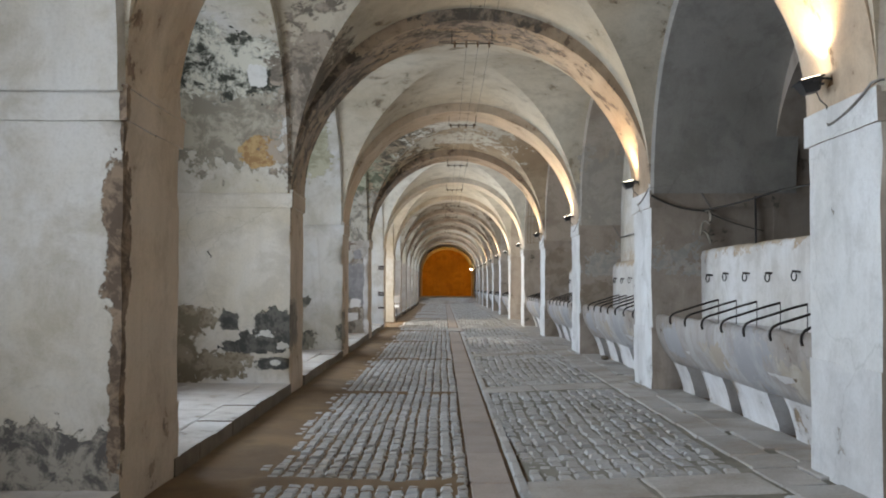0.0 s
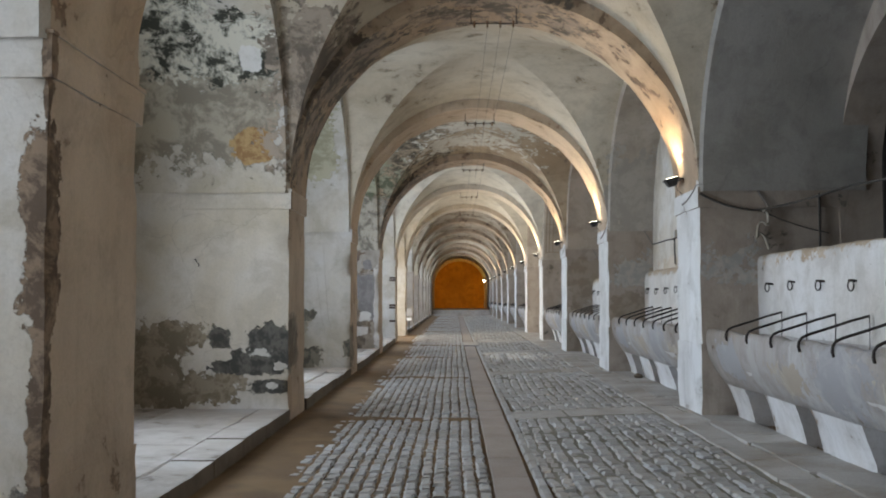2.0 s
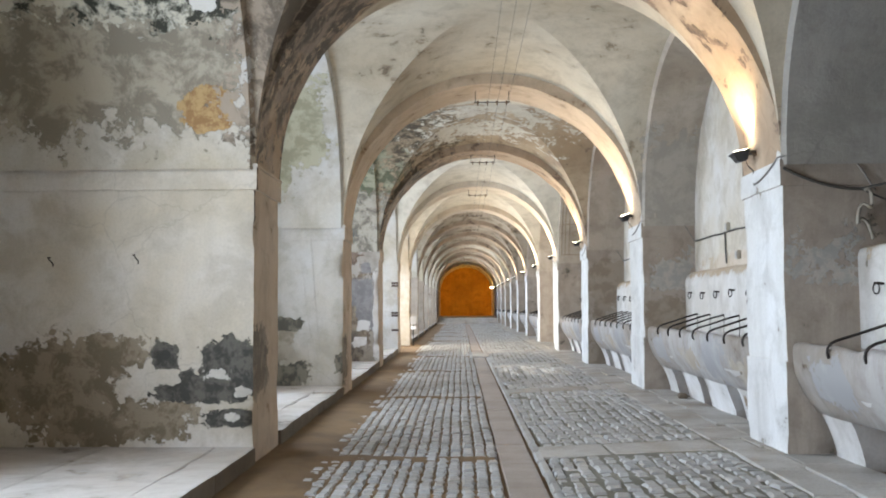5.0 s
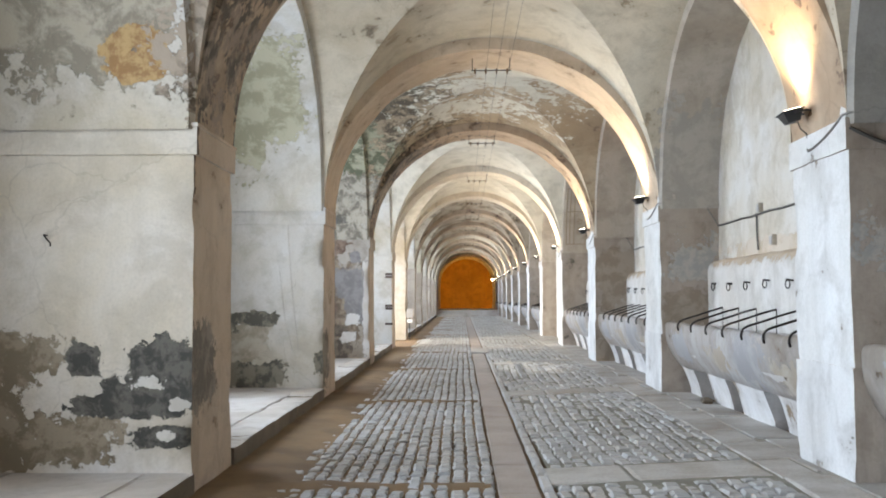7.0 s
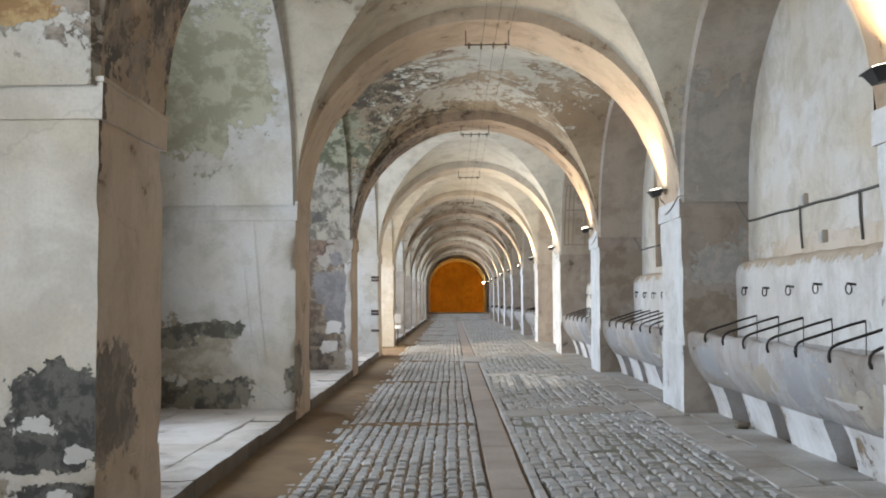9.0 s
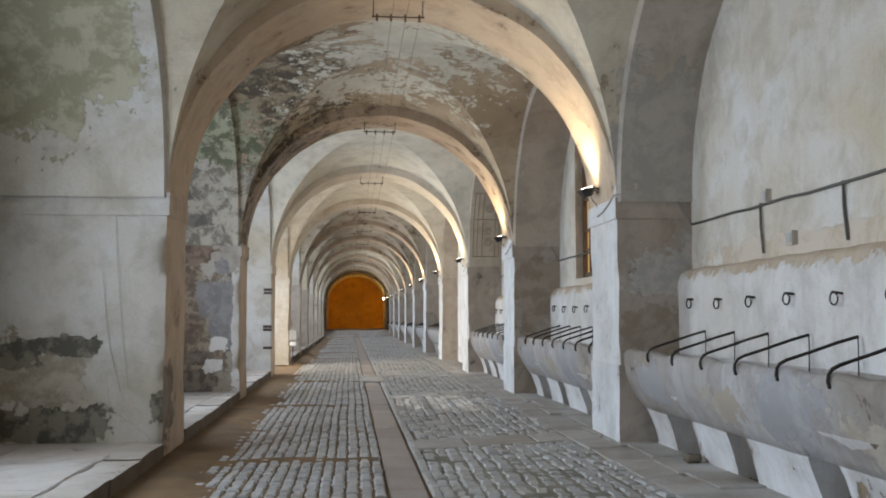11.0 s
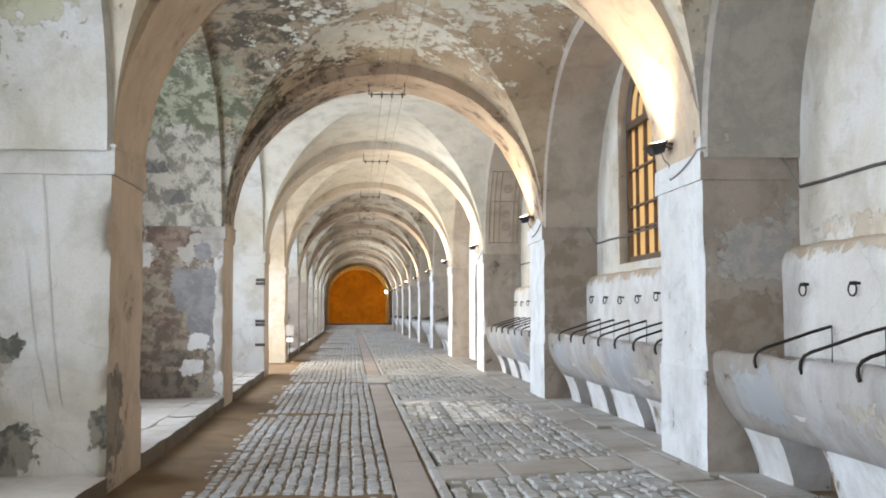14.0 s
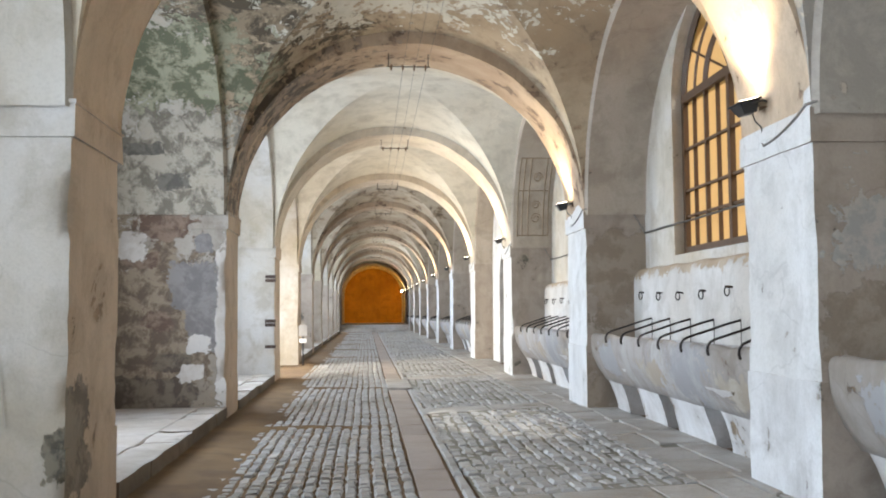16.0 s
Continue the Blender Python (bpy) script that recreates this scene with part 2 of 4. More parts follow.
LAYERS_2 = (
    ((0.30, 0.28, 0.19), (0.43, 0.40, 0.29), 0.5, 3.0, [((-2.9, Y3, 4.35), (0.7, FAR, 0.75)), ((-3.7, Y3, 4.2), (0.9, FAR, 0.9))]),
    ((0.36, 0.33, 0.29), (0.44, 0.40, 0.35), 0.5, 2.0, [((3.35, Y3, 3.3), (0.62, 1.2, 0.85))]),)
LAYERS_3 = (
    ((0.10, 0.08, 0.055), (0.33, 0.26, 0.18), 0.9, 3.0, [((-1.4, Y3 + 4.4, 4.9), (1.5, 2.6, 1.4))]),
    ((0.60, 0.57, 0.48), (0.66, 0.63, 0.54), 1.3, 3.0, [((0.9, Y3 + 3.4, 5.4), (1.4, 1.5, 0.5)), ((0.2, Y3 + 5.6, 5.2), (1.2, 0.6, 0.5))]),
    ((0.20, 0.18, 0.145), (0.46, 0.42, 0.35), 0.8, 3.6, [((-2.9, Y4, 3.35), (1.3, 2.0, 0.8)), ((-4.0, Y4, 3.5), (1.0, 2.0, 0.9))]),
    ((0.13, 0.135, 0.085), (0.36, 0.35, 0.25), 0.7, 4.0, [((-2.9, Y4 - 0.6, 4.55), (1.4, 2.0, 0.42))]),
    ((0.13, 0.12, 0.105), (0.20, 0.185, 0.16), 0.5, 5.0, [((-3.1, Y4, 3.60), (0.30, 0.7, 0.09)), ((-2.75, Y4, 3.2), (0.25, 0.7, 0.12))]),)
M_VAULT_1 = plaster("vault_plaster_fallen", VAULT_LIGHT, VAULT_DIRT, wear=0.62, bare=(0.32, 0.25, 0.18), layers=LAYERS_1)
M_VAULT_2 = plaster("vault_plaster_mossy", VAULT_LIGHT, VAULT_DIRT, wear=0.62, bare=(0.34, 0.27, 0.19), layers=LAYERS_2)
M_VAULT_3 = plaster("peeling_vault_plaster", (0.55, 0.45, 0.32), (0.36, 0.265, 0.17), wear=0.58, bare=(0.30, 0.22, 0.15), layers=LAYERS_3)
M_SIDE_1 = plaster("chamber_plaster_fallen", (0.60, 0.58, 0.55), (0.50, 0.43, 0.31), layers=LAYERS_1)
M_SIDE_2 = plaster("chamber_plaster_mossy", (0.57, 0.56, 0.54), (0.50, 0.44, 0.34), layers=LAYERS_2)
M_SIDE_3 = plaster("chamber_plaster_peeling", (0.55, 0.52, 0.47), (0.42, 0.37, 0.29), wear=0.64, layers=LAYERS_3)
M_NICHE = plaster("niche_plaster", (0.53, 0.47, 0.40), (0.41, 0.34, 0.27), wear=0.70, layers=LAYERS_2[1:])
# niche plaster of bay 1, greyed to paint in the shadow there
M_NICHE_DARK = plaster("shaded_niche_plaster", (0.43, 0.41, 0.38), (0.33, 0.31, 0.28), wear=0.75)
# peach tone paints in the floodlights' warm bounce on the left aisle faces
M_PIER_L = plaster("warm_lit_plaster", (0.64, 0.525, 0.41), (0.52, 0.405, 0.295), wear=0.64, bare=(0.30, 0.22, 0.15), layers=(
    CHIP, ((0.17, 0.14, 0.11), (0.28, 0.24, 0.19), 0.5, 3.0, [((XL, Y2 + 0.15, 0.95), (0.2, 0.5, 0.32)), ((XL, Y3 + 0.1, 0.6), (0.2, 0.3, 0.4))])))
M_PIER_R = plaster("whitewash", (0.74, 0.75, 0.76), (0.60, 0.59, 0.57), wear=0.66, streak=0.35, bare=(0.26, 0.22, 0.18))
M_GREY = plaster("grey_render", (0.47, 0.41, 0.355), (0.35, 0.285, 0.23), streak=0.5, wear=0.64, layers=(
    ((0.36, 0.35, 0.33), (0.46, 0.42, 0.38), 1.1, 7.0, [((3.25, Y3, 2.0), (0.4, 0.4, 0.3)), ((3.15, Y2, 1.9), (0.3, 0.4, 0.25))]),
    ((0.28, 0.225, 0.175), (0.36, 0.30, 0.24), 0.7, 3.0, [((3.3, Y4, 1.9), (0.5, 0.5, 0.62)), ((3.3, Y3, 1.35), (0.5, 0.5, 0.3)), ((3.1, Y4, 0.3), (0.5, 0.5, 0.5))]),))
M_VAULT = plaster("vault_plaster", VAULT_LIGHT, VAULT_DIRT, wear=0.60, bare=(0.34, 0.27, 0.19))
M_VAULT_PALE = plaster("cream_vault_plaster", (0.73, 0.68, 0.58), (0.63, 0.565, 0.455), wear=0.70, bare=(0.34, 0.27, 0.19))
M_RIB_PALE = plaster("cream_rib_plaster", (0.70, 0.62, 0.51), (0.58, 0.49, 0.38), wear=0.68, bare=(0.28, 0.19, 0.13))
M_VAULT_6 = plaster("brown_peeling_plaster", (0.50, 0.43, 0.33), (0.33, 0.26, 0.19), wear=0.56, bare=(0.24, 0.18, 0.12))
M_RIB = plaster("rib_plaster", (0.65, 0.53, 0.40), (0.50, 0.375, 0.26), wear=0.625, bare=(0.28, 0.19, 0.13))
# darker, browner plaster for some of the arches
M_RIB_DARK = plaster("dark_rib_plaster", (0.55, 0.43, 0.31), (0.36, 0.255, 0.17), wear=0.585, bare=(0.20, 0.14, 0.10), layers=(
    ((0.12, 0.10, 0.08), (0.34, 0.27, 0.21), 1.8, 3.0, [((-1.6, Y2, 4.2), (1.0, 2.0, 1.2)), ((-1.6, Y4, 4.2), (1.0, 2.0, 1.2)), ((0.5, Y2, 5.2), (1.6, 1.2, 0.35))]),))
M_FLOOR = plaster("sandy_dirt", (0.205, 0.130, 0.062), (0.140, 0.085, 0.042), wear=0.9, streak=0.1)
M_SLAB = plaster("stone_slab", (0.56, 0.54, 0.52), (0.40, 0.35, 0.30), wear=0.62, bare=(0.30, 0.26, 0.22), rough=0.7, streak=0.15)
M_DUST = plaster("grey_dust", (0.29, 0.275, 0.24), (0.15, 0.14, 0.105), wear=0.9, streak=0.1)
# dirty brown stone, darkened further for the weak light on the kerb's front
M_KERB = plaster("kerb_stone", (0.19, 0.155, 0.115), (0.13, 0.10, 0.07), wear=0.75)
# tan band along the rounded top, dark brown band along the foot
M_MANGER_WALL = plaster("brown_banded_whitewash", (0.64, 0.63, 0.62), (0.52, 0.48, 0.43), wear=0.72, streak=0.45, bare=(0.26, 0.22, 0.18), layers=(
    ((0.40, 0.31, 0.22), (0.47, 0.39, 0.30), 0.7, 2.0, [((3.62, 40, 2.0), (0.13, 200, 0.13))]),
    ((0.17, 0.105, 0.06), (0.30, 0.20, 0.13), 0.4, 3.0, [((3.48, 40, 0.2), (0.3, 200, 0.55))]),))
M_TROUGH = plaster("cement_trough", (0.45, 0.44, 0.44), (0.27, 0.23, 0.195), wear=0.66, bare=(0.20, 0.14, 0.09), streak=0.6, layers=(
    ((0.30, 0.295, 0.30), (0.37, 0.36, 0.36), 0.9, 1.5, [((2.88, 1.75, 0.85), (0.3, 0.55, 0.3)), ((2.88, 4.75, 0.8), (0.3, 0.35, 0.2))]),
    ((0.35, 0.30, 0.24), (0.42, 0.375, 0.32), 1.2, 2.0, [((2.92, 2.9, 0.75), (0.3, 0.5, 0.16)), ((2.92, 0.5, 0.72), (0.3, 0.4, 0.14))]),))
M_FOOT = plaster("damp_whitewash", (0.73, 0.74, 0.75), (0.55, 0.54, 0.53), wear=0.64, streak=0.4, bare=(0.33, 0.30, 0.27))
M_LEG = plaster("flaking_whitewash", (0.68, 0.68, 0.69), (0.48, 0.45, 0.42), wear=0.60, streak=0.5, bare=(0.24, 0.18, 0.12))
# the sodium lamp's orange is painted into this base colour
M_END = plaster("sodium_tinted_plaster", (0.52, 0.24, 0.03), (0.36, 0.15, 0.015), wear=0.72)
# near-black colour stands in for the darkness of unlit rooms
M_DARK = plaster("unlit_dark_plaster", (0.035, 0.033, 0.03), (0.025, 0.023, 0.02), wear=0.9)


def stone_pieces(name, a, b, c, rough=0.6):
    """Worn stone that differs from piece to piece, single objects and joined ones alike."""
    m, n, l, s = mat(name)
    co = n.new("ShaderNodeTexCoord").outputs["Object"]
    geo = n.new("ShaderNodeNewGeometry")
    info = n.new("ShaderNodeObjectInfo")
    v = arith(n, l, "FRACT", arith(n, l, "ADD", geo.outputs["Random Per Island"], info.outputs["Random"]))
    pos = geo.outputs["Position"]
    col = mix(n, l, v, a, b)
    grime = noise_node(n, l, 1.3, 6, 0.65, pos)
    col = mix(n, l, arith(n, l, "MULTIPLY", ramp(n, l, grime, 0.42, 0.68), 0.7), col, c)
    grain = noise_node(n, l, 45, 5, 0.65, pos)
    col = mix(n, l, arith(n, l, "MULTIPLY", ramp(n, l, grain, 0.4, 0.7), 0.3), col, tuple(0.5 * k for k in c))
    l.new(col, s.inputs["Base Color"])
    s.inputs["Roughness"].default_value = rough
    bump(n, l, arith(n, l, "ADD", arith(n, l, "MULTIPLY", noise_node(n, l, 14, 5, 0.6, pos), 0.7), arith(n, l, "MULTIPLY", grain, 0.2)), 0.6, 0.012, s)
    return m


M_SETT = stone_pieces("granite_sett", (0.51, 0.515, 0.52), (0.38, 0.385, 0.39), (0.29, 0.265, 0.23), 0.5)
M_FLAG = stone_pieces("flagstone", (0.51, 0.50, 0.48), (0.40, 0.39, 0.37), (0.24, 0.19, 0.14), 0.65)
M_DRAIN = stone_pieces("drain_slab", (0.42, 0.37, 0.34), (0.34, 0.30, 0.28), (0.27, 0.23, 0.19), 0.6)


def plain(name, color, rough, metal=0.0):
    m, n, l, s = mat(name)
    co = n.new("ShaderNodeTexCoord").outputs["Object"]
    l.new(mix(n, l, noise_node(n, l, 14, 5, 0.6, co), tuple(0.6 * c for c in color), color), s.inputs["Base Color"])
    s.inputs["Roughness"].default_value, s.inputs["Metallic"].default_value = rough, metal
    return m


M_IRON = plain("wrought_iron", (0.05, 0.042, 0.038), 0.55, 0.5)
M_RUST = plain("rusty_iron", (0.22, 0.12, 0.06), 0.8, 0.2)
M_BLACK = plain("black_lamp_housing", (0.025, 0.025, 0.027), 0.45)
M_CABLE = plain("cable_sheath", (0.10, 0.09, 0.08), 0.6)
M_GREYCABLE = plain("grey_cable", (0.30, 0.28, 0.26), 0.6)
M_WOOD = plain("brown_window_paint", (0.11, 0.06, 0.03), 0.55)
M_BOX = plain("junction_box_plastic", (0.55, 0.50, 0.42), 0.5)
M_SIGN = plain("sign_board", (0.45, 0.43, 0.42), 0.4)
M_SIGNWHITE = plain("bright_spot_white", (0.85, 0.85, 0.85), 0.3)

M_LENS, n_, l_, s_ = mat("lamp_lens")
s_.inputs["Emission Color"].default_value, s_.inputs["Emission Strength"].default_value = (1, 0.85, 0.6, 1), 25
M_PANE, n_, l_, s_ = mat("amber_film_glass")
tr = n_.new("ShaderNodeBsdfTranslucent")
tr.inputs["Color"].default_value = (0.60, 0.49, 0.31, 1)
mx = n_.new("ShaderNodeMixShader")
mx.inputs[0].default_value = 0.8
s_.inputs["Base Color"].default_value, s_.inputs["Roughness"].default_value = (0.55, 0.38, 0.15, 1), 0.25
l_.new(s_.outputs[0], mx.inputs[1]), l_.new(tr.outputs[0], mx.inputs[2])
l_.new(mx.outputs[0], n_["Material Output"].inputs["Surface"])

# ---- shape helpers ----


def part(name, bm, material, parent=None, label="", smooth=False):
    """Links a bmesh as one mesh object, under parent if one is given."""
    me = bpy.data.meshes.new(name)
    bm.to_mesh(me)
    bm.free()
    return mesh_object(name, me, material, parent, label, smooth)


def mesh_object(name, me, material, parent=None, label="", smooth=False):
    for mm in material if isinstance(material, (list, tuple)) else (material,):
        me.materials.append(mm)
    if smooth:
        me.polygons.foreach_set("use_smooth", [True] * len(me.polygons))
        me.set_sharp_from_angle(angle=radians(smooth))
    ob = new(name, me)
    if parent:
        ob.parent = parent
    if label:
        ob["label"] = label
    return ob


def add_box(bm, x0, x1, y0, y1, z0, z1, mi=0):
    m = Matrix.LocRotScale(((x0 + x1) / 2, (y0 + y1) / 2, (z0 + z1) / 2), None, (x1 - x0, y1 - y0, z1 - z0))
    r = bmesh.ops.create_cube(bm, size=1, matrix=m)
    for f in {f for v in r["verts"] for f in v.link_faces}:
        f.material_index = mi
    return r["verts"]


def structure(ob, label, category="wall"):
    return tagged(ob, label, category, kind="structure")


def rough_box(x0, x1, y0, y1, z0, z1, cell=0.12, amp=0.008, wear=0.02, mats=None, drop=()):
    """A box with a worked surface: uneven faces and edges worn inward. mats: material index by (axis, side)."""
    lo, hi = (x0, y0, z0), (x1, y1, z1)
    num = [max(1, round((hi[k] - lo[k]) / cell)) for k in range(3)]
    bm, made = bmesh.new(), {}

    def vert(idx):
        if idx in made:
            return made[idx]
        p = Vector([lo[k] + (hi[k] - lo[k]) * idx[k] / num[k] for k in range(3)])
        on = [k for k in range(3) if idx[k] in (0, num[k])]
        d = noise.noise_vector(p * 1.7) * amp + noise.noise_vector(p * 6.0) * amp * 0.5
        if len(on) > 1:
            w = wear * (0.25 + 1.6 * max(0.0, noise.noise(p * 2.3) + 0.25 * noise.noise(p * 9.0)))
            for k in on:
                d[k] += w if idx[k] == 0 else -w
        made[idx] = bm.verts.new(p + d)
        return made[idx]

    for axis in range(3):
        u, v = [k for k in range(3) if k != axis]
        for side in (0, 1):
            if (axis, side) in drop:
                continue
            for iu in range(num[u]):
                for iv in range(num[v]):
                    quad = []
                    for du, dv in ((0, 0), (1, 0), (1, 1), (0, 1)):
                        idx = [0, 0, 0]
                        idx[axis], idx[u], idx[v] = num[axis] * side, iu + du, iv + dv
                        quad.append(vert(tuple(idx)))
                    if (side == 1) == (axis == 1):
                        quad.reverse()
                    bm.faces.new(quad).material_index = (mats or {}).get((axis, side), 0)
    return bm


def tube(points, radius, sides=6):
    """A round bar through the points."""
    bm = bmesh.new()
    pts = [Vector(p) for p in points]
    rings = []
    for k, p in enumerate(pts):
        d = (pts[min(k + 1, len(pts) - 1)] - pts[max(k - 1, 0)]).normalized()
        a = d.cross(Vector((0, 0, 1)) if abs(d.z) < 0.9 else Vector((0, 1, 0))).normalized()
        b = d.cross(a)
        rings.append([bm.verts.new(p + radius * (a * math.cos(t) + b * math.sin(t))) for t in [2 * math.pi * q / sides for q in range(sides)]])
    for r0, r1 in zip(rings, rings[1:]):
        for q in range(sides):
            bm.faces.new((r0[q], r0[(q + 1) % sides], r1[(q + 1) % sides], r1[q]))
    bm.faces.new(rings[0][::-1]), bm.faces.new(rings[-1])
    bmesh.ops.recalc_face_normals(bm, faces=bm.faces)
    return bm


def sag(a, b, drop, n=10, wobble=0.0):
    a, b = Vector(a), Vector(b)
    out = []
    for k in range(n + 1):
        t = k / n
        p = a.lerp(b, t)
        p.z -= drop * 4 * t * (1 - t)
        out.append(p + noise.noise_vector(p * 3) * wobble)
    return out


def extrude_profile(profile, y0, y1, steps, amp=0.0, shape=None):
    """A closed x, z profile drawn along y; shape(x, y, z) may move each vertex."""
    bm, rows = bmesh.new(), []
    for k in range(steps + 1):
        y = y0 + (y1 - y0) * k / steps
        row = []
        for x, z in profile:
            p = Vector((x, y, z))
            if shape:
                p = Vector(shape(x, y, z))
            row.append(bm.verts.new(p + noise.noise_vector(p * 3.1) * amp))
        rows.append(row)
    n = len(profile)
    for r0, r1 in zip(rows, rows[1:]):
        for q in range(n):
            bm.faces.new((r0[q], r0[(q + 1) % n], r1[(q + 1) % n], r1[q]))
    bm.faces.new(rows[0][::-1]), bm.faces.new(rows[-1])
    bmesh.ops.recalc_face_normals(bm, faces=bm.faces)
    return bm


def arched_wall(x0, x1, y0, y1, z0, z1, ya, yb, sill, spring, rise, n=24):
    """A wall along y with an arched opening from ya to yb that goes right through it."""
    outline = [(ya, sill)] + [((ya + yb) / 2 - (yb - ya) / 2 * math.cos(math.pi * k / n), spring + rise * math.sin(math.pi * k / n)) for k in range(n + 1)] + [(yb, sill)]
    bm = bmesh.new()
    sides = []
    for x in (x0, x1):
        inner = [bm.verts.new((x, y, z)) for y, z in outline]
        top = [bm.verts.new((x, y, z1)) for y, z in outline[1:-1]]
        c = {k: bm.verts.new((x, *p)) for k, p in (("a0", (y0, z0)), ("a1", (y0, z1)), ("b0", (y1, z0)), ("b1", (y1, z1)), ("s0", (ya, z0)), ("s1", (yb, z0)))}
        bm.faces.new((c["a0"], c["s0"], inner[0], inner[1], top[0], c["a1"]))
        bm.faces.new((c["b0"], c["b1"], top[-1], inner[-2], inner[-1], c["s1"]))
        for k in range(n):
            bm.faces.new((inner[k + 1], inner[k + 2], top[k + 1], top[k]))
        if sill > z0:
            bm.faces.new((c["s0"], c["s1"], inner[-1], inner[0]))
        sides.append(inner)
    a, b = sides
    for k in range(len(a) - 1):
        bm.faces.new((a[k], a[k + 1], b[k + 1], b[k]))
    if sill > z0:
        bm.faces.new((a[-1], a[0], b[0], b[-1]))
    bmesh.ops.recalc_face_normals(bm, faces=bm.faces)
    return bm


# ---- large structure ----
X_FAR = 15.0
bm = extrude_profile([(LEFT_END - 1, -0.4), (X_FAR, -0.4), (X_FAR, 0.09), (2.8, 0.09), (0.62, 0), (LEFT_END - 1, 0)], pier_y(-1) - 1, END + 1, 2)
floor = structure(part("floor", bm, M_FLOOR), "packed sandy dirt floor of the stable aisle", "floor")


def rib(i, material):
    """Transverse arch between the two piers."""
    y0, n, m = pier_y(i), 44, 6
    bm, rows = bmesh.new(), []
    for j in range(m + 1):
        y = y0 + PIER * j / m
        row = []
        for k in range(n + 1):
            a = math.pi * k / n
            p = Vector((XC + HALF * math.cos(a), y, SPRING + RISE_RIB * math.sin(a)))
            grow = 0.010 * noise.noise(p * 1.6) + 0.006 * noise.noise(p * 5)
            if j in (0, m):
                grow += 0.03 * max(0, noise.noise(p * 2.2) + 0.15)
            row.append(bm.verts.new(p + Vector((math.cos(a), 0, math.sin(a))) * grow))
        rows.append(row)
    for r0, r1 in zip(rows, rows[1:]):
        for k in range(n):
            bm.faces.new((r0[k], r0[k + 1], r1[k + 1], r1[k]))
    for row, y in ((rows[0], y0), (rows[-1], y0 + PIER)):
        top = [bm.verts.new((v.co.x, y, TOP)) for v in row]
        for k in range(n):
            bm.faces.new((row[k + 1], row[k], top[k], top[k + 1]))
    bmesh.ops.recalc_face_normals(bm, faces=bm.faces)
    structure(part("arch_%d" % (i + 2), bm, material, smooth=35), "plastered transverse arch spanning the aisle", "arch")


def vault(i, material):
    """Groin vault of the bay after pier i, running on over the left chamber and the right niche."""
    y0, y1 = pier_y(i) + PIER, pier_y(i + 1)
    n = 24
    s = [-math.cos(math.pi * k / (2 * n)) for k in range(2 * n + 1)]
    ym, yh = (y0 + y1) / 2, (y1 - y0) / 2
    deep = DEEP + 0.3 if i == 1 else NICHE + 0.4
    # beyond the side arches the soffit hangs a little lower and narrower, which leaves an arris
    xs = [LEFT_END - 0.3, XL - 0.035] + [XC + HALF * v for v in s] + [XR + 0.035, deep]

    def head(u):
        return max(0.0, 1 - abs(u) ** 2.12) ** (1 / 2.12)

    bm, grid = bmesh.new(), []
    for ix, x in enumerate(xs):
        side = ix < 2 or ix > len(xs) - 3
        u, inset, low = (1.0, 0.982, 0.09) if side else (abs(s[ix - 2]), 1.0, 0.0)
        line = []
        for j in range(2 * n + 1):
            lo, hi = sorted((u, abs(s[j])))
            z = SPRING + head(lo) * (RISE_VAULT - low + DOME * (1 - hi * hi))
            line.append(bm.verts.new((x, ym + inset * yh * s[j], z + 0.012 * noise.noise(Vector((x, ym + yh * s[j], 1.0)) * 1.1))))
        grid.append(line)
    for ix in range(len(xs) - 1):
        for j in range(2 * n):
            a, b, c, d = grid[ix][j], grid[ix + 1][j], grid[ix + 1][j + 1], grid[ix][j + 1]
            k = ix - 2
            before = len(bm.faces)
            if 0 <= k < 2 * n and k == j:
                bm.faces.new((a, c, b)), bm.faces.new((a, d, c))
            elif 0 <= k < 2 * n and k == 2 * n - 1 - j:
                bm.faces.new((a, d, b)), bm.faces.new((b, d, c))
            else:
                bm.faces.new((a, d, c, b))
            bm.faces.ensure_lookup_table()
            for f in bm.faces[before:]:
                f.material_index = 1 if ix < 2 else 2 if ix > len(xs) - 4 else 0
    left = {1: M_SIDE_1, 2: M_SIDE_2, 3: M_SIDE_3}.get(i, M_WALL)
    structure(part("ceiling_%d" % (i + 2), bm, (material, left, M_NICHE_DARK if i == 1 else M_NICHE), smooth=11), "groin vault with stained cream plaster", "ceiling")


